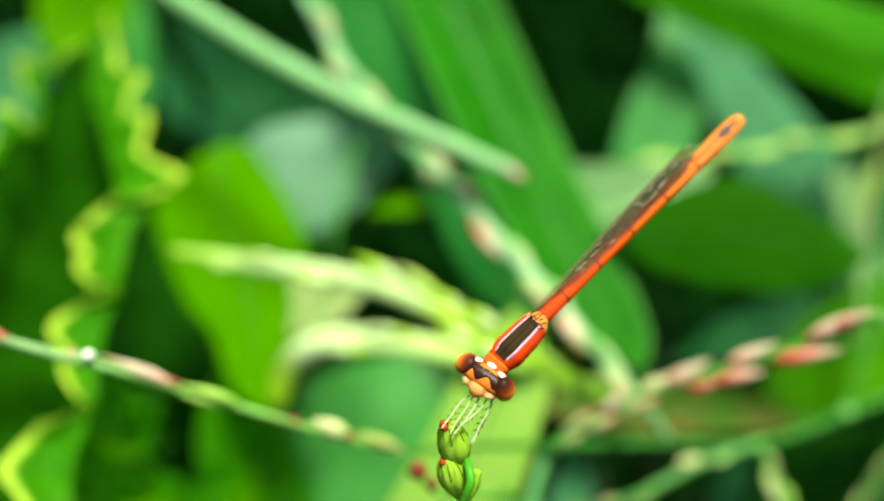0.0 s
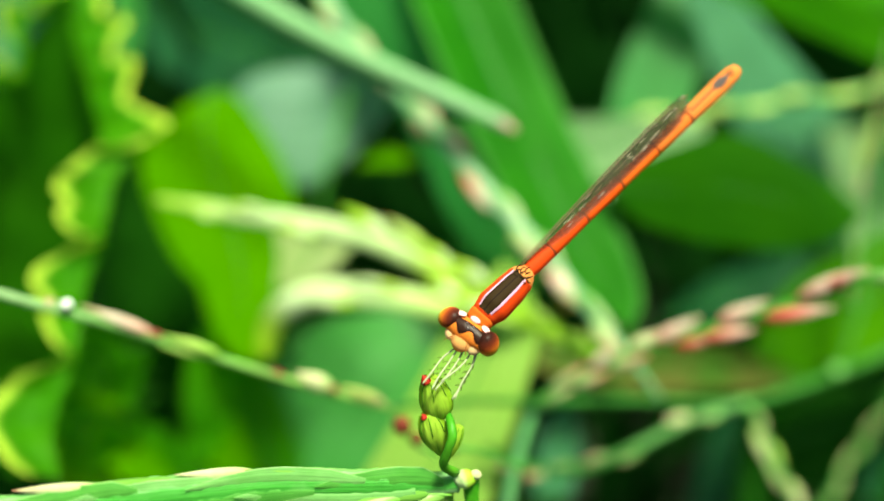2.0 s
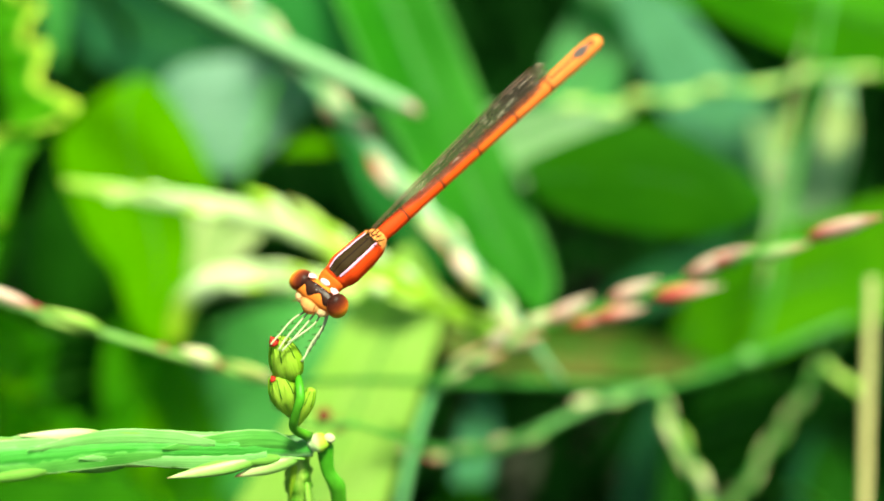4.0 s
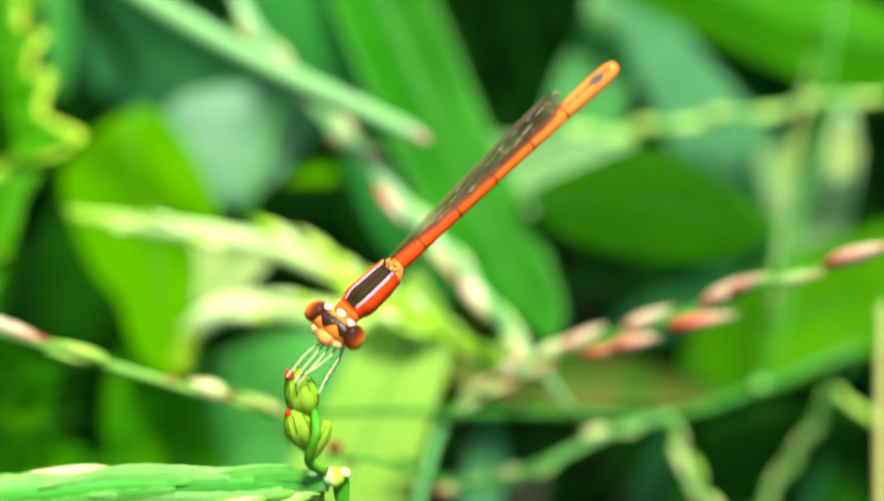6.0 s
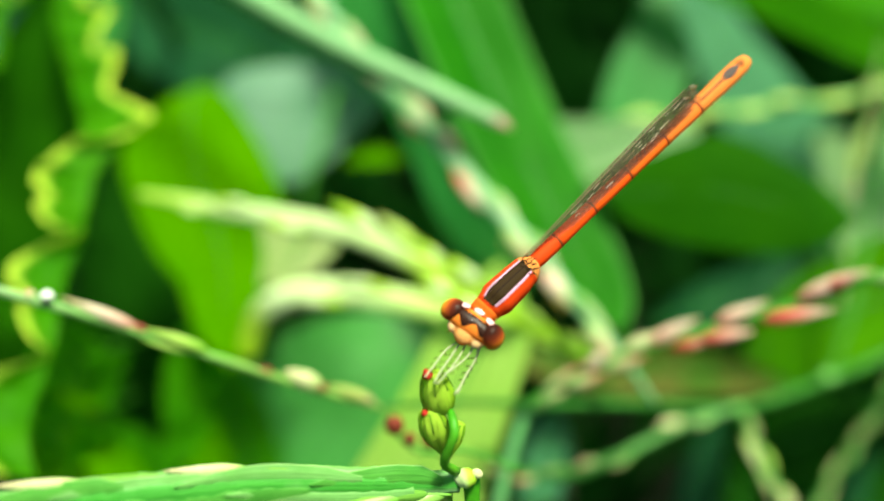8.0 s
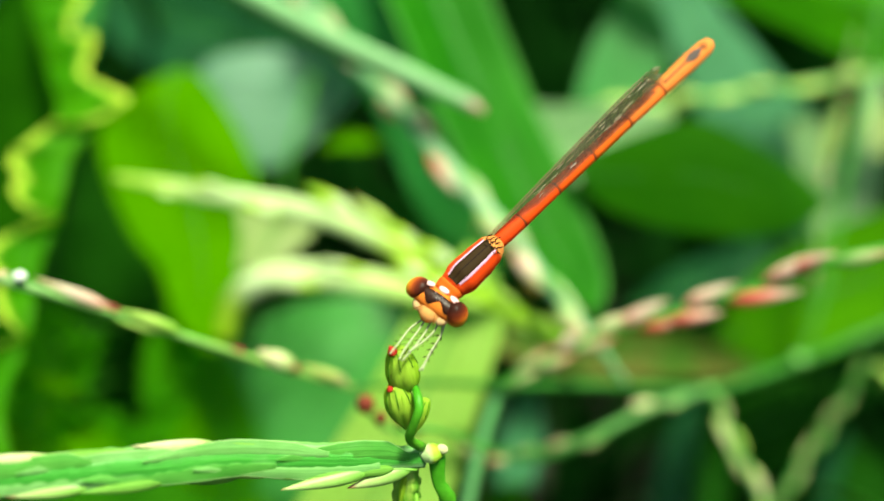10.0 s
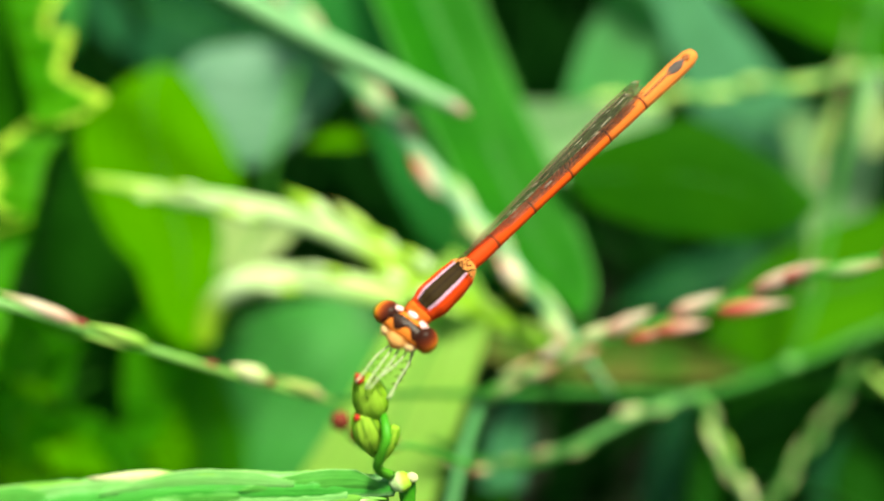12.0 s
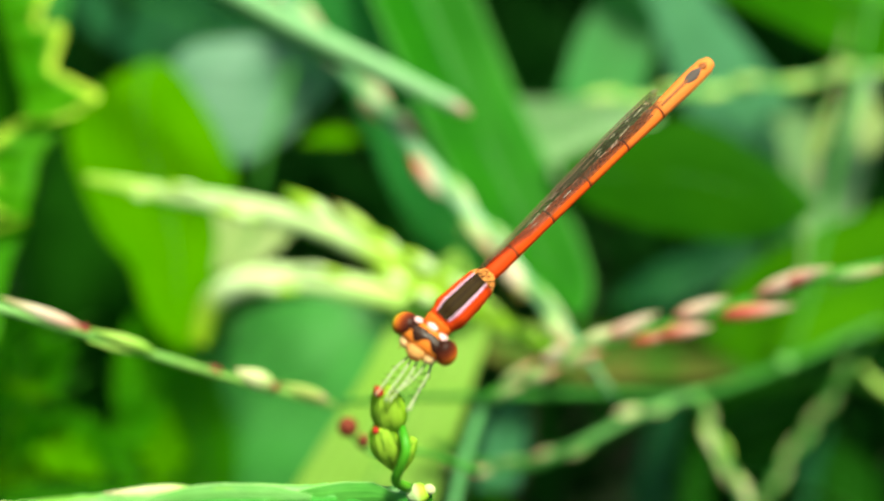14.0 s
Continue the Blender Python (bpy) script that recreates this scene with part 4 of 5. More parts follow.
    for k, (a, b, c) in enumerate((((47.3, 65.8, 121.6), (45.3, 59.5, 114.3), (42.2, 49.6, 102.6)), ((18.1, 56.8, 133.2), (15.8, 50.5, 125.8), (12.6, 41.4, 115.1)), ((79.6, 71.3, 105.8), (76.6, 65.2, 98.7), (78.5, 55.2, 86.8)))):
        leaf("narrow blue-green blade in the shade", [c, b, a], [7, 6, 1], DEEP if k == 1 else TEAL, rib=0.2, tilt=20 * k - 20)


def build_stems():
    # culm with a pink broken end
    t = thing("grass_culm", "pale green grass stem with a pinkish broken tip", "grass stem", group="stems")
    part("stem", tube_mesh([(-45.0, 82.5, 203.0), (-25.5, 68.7, 196.3), (-12.4, 61.2, 192.2), (-1.2, 55.1, 189.7), (7.4, 50.9, 187.6)], [1.4, 1.4, 1.3, 1.15, 0.85], 40, 12, 0.7, 0.05), STEM_PALE, t)
    stalk(t, (-45.0, 82.5, 203.0), 1.2, -10)
    part("sheath", tube_mesh([(-45.2, 82.3, 201.7), (-25.7, 68.5, 195.0), (-12.5, 61.0, 190.9), (-2.6, 55.3, 189.0), (3.5, 53.2, 187.2)], [1.0, 1.0, 0.9, 0.7, 0.2], 40, 8, 0.5, 0.05), STEM, t, "darker green sheath")
    part("tip", drop_mesh(2.6, 0.75), TIP_PINK, t, "pinkish broken tip", aim((6.8, 51.1, 187.8), Vector((9.4, 49.6, 186.9)) - Vector((6.8, 51.1, 187.8)), FACING))
    # spike at the left: runs to its tip at the far left
    spike("grey-green stem with pink-edged husks", [(-4.4, 18.0, 176.3), (-13.5, 16.8, 181.6), (-20.8, 16.4, 185.6), (-28.9, 16.6, 189.3), (-35.2, 16.3, 192.3), (-40.9, 16.0, 195.4)], [0.3, 0.36, 0.4, 0.42, 0.42, 0.32], STEM_OLIVE, [(0.015, 1, 5.2, 0.62, 7, HUSK_OLIVE), (0.105, 1, 1.6, 0.42, 6, HUSK_RED), (0.115, 1, 4.2, 0.85, 8, HUSK_CREAM), (0.215, 1, 1.4, 0.3, 8, HUSK_RED), (0.36, 1, 5.8, 0.62, 4, HUSK_LIME), (0.485, 1, 1.7, 0.36, 6, HUSK_RED), (0.5, 1, 7.0, 0.6, 5, HUSK_PINK), (0.39, -1, 4.6, 0.3, 3, HUSK_LIME), (0.9, 1, 3.6, 0.36, 5, HUSK_ROSE), (0.96, -1, 2.4, 0.3, 5)], HUSK_PINK, seed=3, flat=0.7, rooted=False)
    t = thing("bead", "tiny white bead at a stem joint", "stem joint")
    part("core", ellipsoid_mesh(0.55, 0.42, 0.4), WHITE_BEAD, t, at=Matrix.Translation(Vector((-31.7, 16.4, 191.8)) * MM))
    part("collar", ellipsoid_mesh(0.55, 0.42, 0.42), HUSK_CREAM, t, at=Matrix.Translation(Vector((-33.3, 16.7, 191.7)) * MM))
    t = thing("grass_culm", "green jointed grass stem lying across", "grass stem", group="stems")
    part("stem", tube_mesh([(-4.7, 18.5, 175.9), (3.2, 22.6, 172.0), (11.4, 27.2, 166.6), (25.1, 33.4, 159.8), (37.8, 37.9, 154.1), (51.9, 45.1, 151.6), (68.6, 54.7, 149.5), (85.3, 63.6, 148.9)], [0.28, 0.32, 0.42, 0.5, 0.52, 0.52, 0.54, 0.54], 40, 10, 0.8, 0.06), STEM_DEEP, t)
    stalk(t, (85.3, 63.6, 148.9), 0.9, 10)
    for p, r in (((11.4, 26.9, 166.8), 0.8), ((37.9, 37.7, 154.3), 0.85), ((51.8, 44.9, 152.3), 1.05)):
        part("joint", ellipsoid_mesh(r, r * 0.85, r * 0.85), STEM_PALE2, t, "pale swollen joint", Matrix.Translation(Vector(p) * MM))
    # red-husked spike
    spike("green stem with pink and red husks", [(10.0, 25.7, 168.0), (13.7, 26.2, 170.6), (19.4, 26.3, 174.7), (27.2, 26.2, 178.5), (35.1, 26.1, 182.2), (41.5, 25.0, 186.9), (48.8, 23.3, 190.9)], [0.4, 0.45, 0.5, 0.5, 0.45, 0.4, 0.3], STEM, [(0.03, 1, 5.0, 0.58, 5, HUSK_SOFT), (0.09, -1, 5.5, 0.61, 8, HUSK_SOFT), (0.17, 1, 5.0, 0.67, 10, HUSK_SOFT), (0.24, -1, 4.6, 0.71, 11), (0.27, 1, 5.5, 0.71, 8, HUSK_SOFT), (0.335, -1, 5.0, 0.76, 11, HUSK_CREAM), (0.39, -1, 6.1, 0.81, 10), (0.43, 1, 4.8, 0.67, 10, HUSK_ROSE), (0.475, 1, 6.1, 0.76, 10, HUSK_ROSE), (0.52, -1, 5.9, 0.81, 10), (0.60, 1, 7.4, 0.81, 10, HUSK_ROSE), (0.67, -1, 7.9, 0.95, 7), (0.73, -1, 4.4, 0.67, 10, HUSK_ROSE), (0.82, 1, 5.5, 0.67, 7, HUSK_SOFT), (0.92, -1, 7.2, 0.85, 6, HUSK_ROSE)], HUSK_PINK, seed=8, rooted=False)
    # middle spike
    spike("pale green stem with whitish and pink husks", [(-19.5, 79.4, 198.3), (-13.2, 69.7, 191.7), (-5.7, 60.9, 186.3), (0.7, 53.8, 182.9), (6.8, 47.0, 178.8), (11.9, 41.3, 176.0), (16.8, 35.2, 172.7), (20.6, 30.2, 170.8), (24.5, 27.9, 165.8)], [0.7, 0.8, 0.85, 0.9, 0.9, 0.85, 0.72, 0.5, 0.35], STEM_MIX, [(*row, (HUSK_PALE, HUSK_SOFT, HUSK_PALE, HUSK_PINK)[k % 4]) for k, row in enumerate(alternate(14, 5.6, 0.95, 6, end=0.76, seed=11))], HUSK_PALE, seed=11, flat=0.6, rooted=False)
    for p in ((13.0, 40.2, 172.5), (14.0, 39.2, 171.2), (8.4, 44.8, 175.0), (14.6, 38.0, 170.9), (12.1, 40.9, 173.3)):
        t = thing("anther", "tiny yellow flower anther on the spike", "anther", group="anthers")
        part("lobe", ellipsoid_mesh(0.35, 0.4, 0.9, 8, 10), YELLOW, t, at=Matrix.Translation(Vector(p) * MM) @ pose(0, 0, 0, 40, 30 + p[0] * 20, 0))
    # sprigs
    spike("yellow-green budding sprig with pointed buds", [(-34.8, 50.0, 177.7), (-24.7, 47.0, 177.9), (-14.5, 43.0, 179.1), (-5.6, 39.1, 179.2), (1.4, 36.4, 176.9), (7.8, 35.1, 173.0), (14.6, 36.1, 167.4), (21.2, 36.9, 162.0)], [0.5, 1.0, 1.25, 1.4, 1.6, 1.45, 0.95, 0.6], SPRIG, [(0.425, -1, 7.2, 0.95, 169), (0.505, -1, 6.2, 0.8, 164, SPRIG_RED), (0.2, -1, 6.0, 0.7, 178), (0.12, 1, 4.0, 0.6, 177), (0.3, 1, 6.0, 0.8, 177), (0.56, -1, 4.6, 0.7, 171), (0.616, 1, 4.9, 0.76, 168), (0.652, -1, 5.7, 0.93, 171), (0.688, 1, 4.9, 0.87, 167), (0.724, -1, 4.9, 0.77, 166), (0.76, 1, 5.2, 0.7, 173, HUSK_LIME), (0.81, -1, 5.0, 0.6, 172, HUSK_LIME), (0.86, 1, 4.6, 0.55, 174, HUSK_LIME), (0.92, -1, 4.2, 0.5, 173, HUSK_LIME)], SPRIG, seed=21, name="budding_sprig", flat=0.45, category="sprig", rooted=False)
    spike("pale yellow-green curved budding sprig", [(-23.1, 42.4, 158.2), (-22.4, 43.8, 160.8), (-20.8, 45.1, 163.5), (-17.3, 45.4, 165.7), (-11.7, 44.6, 167.1), (-4.4, 42.6, 167.7), (3.9, 40.5, 166.7)], [1.2, 1.4, 1.55, 1.6, 1.65, 1.55, 1.2], SPRIG_PALE, [(0.7, 1, 7.0, 0.8, 177), (0.82, -1, 7.0, 0.7, 177)], SPRIG_PALE, seed=22, name="budding_sprig", flat=0.5, bumps=0.05, category="sprig")
    sheet("pale papery bract between the sprigs", [(-21.9, 54.2, 170.1), (-21.4, 52.1, 167.5), (-21.5, 50.5, 165.7), (-22.0, 49.2, 164.1)], [(-10.8, 53.9, 169.2), (-13.0, 51.7, 166.7), (-16.0, 50.0, 164.9), (-19.8, 49.2, 164.0)], DRY, curl=0.1)
    leaf("yellowish small husk lying flat", [(-12.8, 74.3, 165.7), (-8.4, 75.0, 166.3), (-3.5, 74.9, 166.0)], [0.6, 2.6, 1.2], LIME, rib=0.15, rooted=False)
    t = thing("grass_culm", "thin faint green twig in the shade", "grass stem", group="stems")
    part("stem", tube_mesh([(-15.0, 87.1, 170.5), (-16.9, 78.6, 165.7), (-18.7, 74.1, 160.4), (-20.6, 71.1, 151.7)], [0.4, 0.4, 0.4, 0.35], 20, 8, 0.8, 0.2), STEM, t)
    stalk(t, (-20.6, 71.1, 151.7), 0.35, 5)
    # stem at upper right
    spike("yellow-green jointed stem with small buds", [(19.0, 80.2, 166.1), (26.8, 81.8, 167.7), (37.2, 82.7, 168.3), (47.0, 82.1, 170.4), (56.8, 82.0, 171.9), (72.0, 83.8, 173.5)], [0.35, 0.4, 0.45, 0.5, 0.5, 0.5], STEM_PALE2, alternate(10, 6.5, 0.95, 4, seed=31), HUSK_JOINT, seed=31)
    for label, pts, mat, r in (("thin green upright stem", [(68.0, 89.6, 191.5), (64.3, 77.6, 182.3), (59.6, 63.2, 168.1), (56.1, 52.6, 157.4), (53.5, 47.8, 149.5)], STEM, 0.4), ("dry tan stalk at the edge of the growth", [(62.2, 40.8, 169.7), (60.0, 29.5, 161.9), (57.9, 16.6, 152.4)], TAN, 0.6)):
        t = thing("grass_culm", label, "grass stem", group="stems")
        part("stem", tube_mesh(pts, [r, r * 1.1, r], 24, 8, 0.8, 0.15), mat, t)
        stalk(t, pts[-1], r, 5)
    spike("thin yellow-green stem with pale husks", [(64.7, 85.1, 180.8), (61.7, 76.6, 175.7), (58.2, 67.3, 169.8), (55.4, 57.4, 163.2), (54.5, 52.6, 157.4)], [0.12, 0.14, 0.16, 0.18, 0.18], STEM_OLIVE, [(*row, (HUSK_DIM, HUSK_SOFT)[k % 3 == 2]) for k, row in enumerate(alternate(9, 3.8, 0.24, 5, end=0.8, seed=33))], HUSK_LIME, seed=33)
    leaf("pale dry oval husk on a thin stem", [(67.7, 72.8, 165.8), (68.7, 75.4, 168.9), (68.2, 78.2, 172.3)], [1, 5.5, 0.5], DRY, rib=0.1, rooted=False)
    sheet("pale grey-green withered blade", [(61.0, 90.5, 161.0), (62.3, 85.4, 155.3), (64.1, 80.9, 150.3), (65.1, 77.0, 145.9)], [(66.8, 91.0, 161.7), (67.7, 85.3, 155.4), (66.9, 80.9, 150.3), (65.7, 77.0, 145.9)], WITHERED, rib=0.1)
    leaf("yellowish husk hanging on a thin stem", [(61.5, 74.8, 173.6), (59.9, 71.9, 170.2), (58.5, 69.2, 167.1)], [0.5, 2.6, 0.8], HUSK_OLIVE, rib=0.0, rooted=False)
    leaf("grey-green narrow blade behind the thin stems", [(72.8, 83.2, 135.8), (75.7, 90.5, 144.7), (78.6, 96.7, 152.1), (81.9, 107.0, 159.2)], [6, 8, 7, 2], MINT, rib=0.2)
    t = thing("grass_culm", "short curved yellow-green stem end", "grass stem", group="stems")
    part("stem", tube_mesh([(60.5, 42.1, 154.6), (61.7, 40.1, 153.9), (63.1, 38.6, 153.7), (64.0, 36.4, 154.3)], [0.3, 0.6, 0.75, 0.7], 20, 8, 0.7, 0.15), HUSK_LIME, t)
    stalk(t, (64.0, 36.4, 154.3), 0.5, 5)
    # lower right
    spike("green grass stem with a few cream husks", [(5.0, 23.9, 162.9), (9.6, 24.7, 158.4), (15.7, 25.5, 157.0), (21.9, 28.2, 156.9), (29.4, 32.7, 156.7), (37.8, 37.9, 154.1)], [0.4, 0.6, 0.66, 0.6, 0.5, 0.45], STEM_DEEP, [(0.18, 1, 3.4, 0.5, 172, HUSK_DIM), (0.28, 1, 3.0, 0.5, 170, HUSK_SOFT), (0.40, -1, 3.6, 0.5, 172, HUSK_DIM), (0.52, -1, 3.4, 0.55, 170, HUSK_SOFT), (0.64, 1, 3.6, 0.5, 174, HUSK_DIM), (0.82, -1, 4.4, 0.62, 171, HUSK_CREAM), (0.92, 1, 3.6, 0.45, 174, HUSK_DIM)], HUSK_DIM, seed=41, rooted=False)
    spike("green grass stem with pale husks", [(37.8, 37.0, 155.1), (39.7, 33.6, 152.0), (42.0, 29.8, 148.4), (45.4, 25.3, 142.9), (48.9, 20.3, 136.9)], [0.5, 0.55, 0.55, 0.55, 0.55], STEM_DEEP, [(*row, (HUSK_DIM, HUSK_CREAM, HUSK_LIME)[k % 3]) for k, row in enumerate(alternate(9, 4.6, 0.7, 9, seed=42))], HUSK_DIM, seed=42)
    spike("grey-green stem with pale husks", [(48.3, 33.9, 120.5), (53.4, 39.8, 127.3), (58.9, 46.1, 132.4), (63.4, 50.1, 139.1), (70.1, 57.6, 147.8)], [0.55, 0.52, 0.48, 0.42, 0.35], STEM_DEEP, alternate(11, 4.6, 0.55, 6, seed=43), HUSK_DIM, seed=43)
    t = thing("grass_culm", "pale green thin stem hanging down", "grass stem", group="stems")
    part("stem", tube_mesh([(10.4, 26.6, 166.9), (8.4, 22.0, 163.7), (6.7, 16.4, 159.2), (5.4, 10.4, 152.2)], [0.5, 0.6, 0.58, 0.58], 20, 8, 0.8), STEM_DIM, t)
    stalk(t, (5.4, 10.4, 152.2), 0.7, 4)


def build_bud_plant():
    top = thing("flower_stalk", "green stalk with closed buds and a joint", "plant")
    part("stem", tube_mesh([(1.6, -1.5, 198.2), (1.8, -2.4, 198.2), (1.9, -3.2, 197.8), (1.6, -3.6, 196.9), (1.3, -3.7, 195.4), (2.1, -3.1, 193.8)], [0.22, 0.30, 0.33, 0.30, 0.33, 0.36], 20, 10, 0.8, 0.1), STEM_BUD, top)
    part("joint", tube_mesh([(1.9, -3.2, 193.1), (2.9, -3.1, 193.2), (3.8, -2.7, 193.1)], [0.15, 0.55, 0.74, 0.62, 0.3, 0.08], 16, 14, 0.9, 0.2), SPRIG, top, "pale swollen joint")
    part("cap", ellipsoid_mesh(0.42, 0.34, 0.3), HUSK_CREAM, top, "whitish cap on the joint", Matrix.Translation(Vector((3.5, -3.0, 193.5)) * MM) @ pose(0, 0, 0, 20, 25, 0))
    part("stem", tube_mesh([(3.1, -3.0, 192.8), (3.3, -3.9, 191.0), (3.9, -4.4, 189.8), (4.0, -5.0, 187.4), (4.9, -5.7, 184.9), (6.8, -7.8, 175.8)], [0.62, 0.46, 0.60, 0.50, 0.62, 0.5], 36, 14, 0.4, 0.12), STEM_BUD, top)
    stalk(top, (6.8, -7.8, 175.8), 0.5)
    part("stem", tube_mesh([(1.3, -2.4, 192.4), (1.0, -3.8, 189.5), (1.5, -5.7, 185.0), (2.5, -7.8, 175.8)], [0.5, 1.0, 0.8, 0.95, 0.7], 40, 14, 0.7, 0.35), STALK_RIBBED, top, "ribbed yellow-green stalk")
    stalk(top, (2.5, -7.8, 175.8), 0.55, -6)
    for k, (p, q) in enumerate((((1.0, -3.2, 191.6), (0.5, -4.9, 189.0)), ((1.7, -4.0, 190.0), (1.9, -5.8, 186.8)), ((0.7, -4.6, 188.0), (0.9, -6.4, 184.2)))):
        way = Vector(q) - Vector(p)
        part("scale", drop_mesh(way.length, 0.42, 10, 10, 0.1, 1.5, 0.6), HUSK_LIME if k % 2 else BUD_DARK, top, "flat scale on the stalk", aim(p, way, FACING))
    for label, base, tip, radius, swell, tips in (
        ("round green bud with pointed bracts", Vector((1.1, -1.2, 197.6)), Vector((0.4, -0.4, 200.6)), 1.06, ROUND_BUD, 0.30),
        ("pointed green bud with a crown of bracts", Vector((1.2, -2.8, 195.3)), Vector((0.2, -1.6, 198.4)), 0.92, CROWN_BUD, 0.17),
        ("slim green bud", Vector((1.4, -2.7, 194.5)), Vector((2.4, -1.4, 196.8)), 0.48, CROWN_BUD, 0.0),
    ):
        up = tip - base
        length = up.length
        place = aim(base, up, FACING)
        bud = part("bud", bud_mesh(length, radius, swell), BUD, top, label, place)
        for k in range(7):
            part("bract", bract_mesh(length, radius, swell, 360 / 7 * k + 14, (0.86, 1.02, 0.94, 1.06)[k % 4]), BUD_DARK if k % 2 else BUD, bud)
        for k in range(7):
            g = radians(360 / 7 * (k + 0.5) + 14)
            line = []
            for z in (0.96, 0.86, 0.74, 0.6 - 0.08 * (k % 3)):
                r = radius * along(swell, z) * 1.09
                line.append(Vector((math.cos(g + 0.25 * z) * r, math.sin(g + 0.25 * z) * r, z * length)))
            part("streak", tube_local(line, 0.032, 10, 6), STREAK, bud, "thin dark green groove")
        if radius > 1.1:
            for y, z in ((1.0, 0.72), (1.0, 0.42), (-1.0, 0.3), (-0.75, 0.12), (-1.0, 0.66), (0.55, 0.95)):
                p = Vector((0.45 * radius, 0.98 * y * radius * along(swell, z), z * length))
                part("bristle", tube_local([p, p + Vector((0.05, 0.12 * y, 0.05)), p + Vector((0.08, 0.22 * y, 0.02))], 0.045, 6, 6), DARK_STRIPE, bud, "tiny dark bristle")
        if tips:
            spot = tip + FACING * 0.45 + Vector((-0.22, 0, -0.12)) - up.normalized() * 0.3
            part("bud_tip", drop_mesh(tips * 2.4, tips + 0.16, 10, 10, 0.0, 2.2), BUD_TIP, top, "red pointed bud tip", aim(spot, up + Vector((-0.6, 0, 0)), FACING))
    side = spike("green side spike with pale pointed husks", [(2.3, -3.1, 192.7), (-2.8, -4.0, 193.7), (-9.3, -5.1, 195.1), (-15.4, -6.5, 196.1), (-21.3, -7.7, 196.8), (-27.7, -9.0, 197.3)], [0.75, 1.12, 1.22, 1.28, 1.2, 1.05], SHEATH, [(0.02, -1, 5.0, 0.55, 17), (0.135, -1, 6.4, 0.55, 13), (0.08, -1, 3.8, 0.45, 6, HUSK_STREAKED), (0.17, -1, 4.6, 0.5, 7, HUSK_STREAKED), (0.26, -1, 4.2, 0.42, 6, HUSK_STREAKED), (0.33, -1, 4.4, 0.36, 3, HUSK_LIME), (0.40, -1, 5.0, 0.5, 6, HUSK_STREAKED), (0.55, -1, 5.4, 0.48, 6, HUSK_STREAKED), (0.45, 1, 5.6, 0.5, 4, HUSK_CREAM), (0.7, -1, 5.2, 0.5, 5, HUSK_GREEN), (0.76, 1, 6.0, 0.46, 4, HUSK_CREAM), (0.86, -1, 5.0, 0.45, 4, HUSK_STREAKED), (0.3, 1, 8.0, 0.34, 1, HUSK_STREAKED), (0.6, 1, 8.0, 0.34, 1, HUSK_STREAKED)], HUSK_GREEN, seed=51, name="side_spike", rooted=False, flat=0.55, bumps=0.16, stops=90)
    axis = spline([(2.3, -3.1, 192.7), (-2.8, -4.0, 193.7), (-9.3, -5.1, 195.1), (-15.4, -6.5, 196.1), (-21.3, -7.7, 196.8), (-27.7, -9.0, 197.3)], 100)
    high = Vector((0.0, 0.65, 0.76))
    for k, (a, b, lift, wide) in enumerate(((4, 34, 0.15, 1.9), (12, 50, -0.45, 1.3), (24, 60, 0.45, 1.5), (34, 72, -0.35, 1.5), (46, 84, 0.25, 1.8), (58, 98, -0.45, 1.4), (70, 99, 0.4, 1.6))):
        line = [axis[a + (b - a) * q // 5] + FACING * (0.62 + 0.03 * k % 0.12 + (0.25 if q == 5 else 0.0)) + high * (lift + 0.12 * math.sin(2.3 * k + q)) for q in range(6)]
        part("sheath", blade_mesh(line, [0.5, wide, wide * 1.1, wide, wide * 0.7, 0.1], tilt=12 if k % 2 else -10, fold=-0.12, curl=-0.22, n=40, w=8, wave=0.05, waves=3.0), SHEATH_LEAF if k % 3 else SHEATH_DARK, side, "green sheath with a pale thin edge")
    rim = [p + high * (-0.78 + 0.10 * math.sin(k * 1.3)) + FACING * 0.35 for k, p in enumerate(axis[2::7])]
    part("ridge", tube_mesh(rim, [0.08, 0.17, 0.2, 0.15, 0.2, 0.16, 0.18], 60, 8, 0.6, 0.1), HUSK_GREEN, side, "pale lengthwise lower fold")
    b = thing("berry_cluster", "small dark red berries on a thin stalk", "berries")
    part("stalk", tube_mesh([(-3.6, 12.7, 180.5), (-1.0, 11.1, 178.5), (3.2, 11.2, 178.4), (8.6, 12.6, 173.6)], [0.15, 0.2, 0.25, 0.25], 20, 6), STEM, b)
    for p, r in (((-2.9, 11.6, 181.3), 0.85), ((-1.6, 11.3, 179.9), 0.55), ((0.1, 14.2, 176.1), 0.75), ((1.4, 14.9, 173.9), 0.6)):
        part("berry", ellipsoid_mesh(r, r * 0.95, r * 1.1), BEAD, b, at=Matrix.Translation(Vector(p) * MM))


# ---- damselfly ----
HEAD_POINT = Vector((3.35, 2.0, 202.65))
WAIST = Vector((7.0, 5.6, 204.5))
TAIL_POINT = Vector((24.05, 20.5, 212.15))


def body_pose():
    x = (TAIL_POINT - HEAD_POINT).normalized()
    lift = (FACING + 0.30 * Vector((-0.667, 0.5, 0.55))).normalized()
    y = lift.cross(x).normalized()
    z = x.cross(y)
    m = Matrix((x, y, z)).transposed().to_4x4()
    m.translation = WAIST * MM
    return m


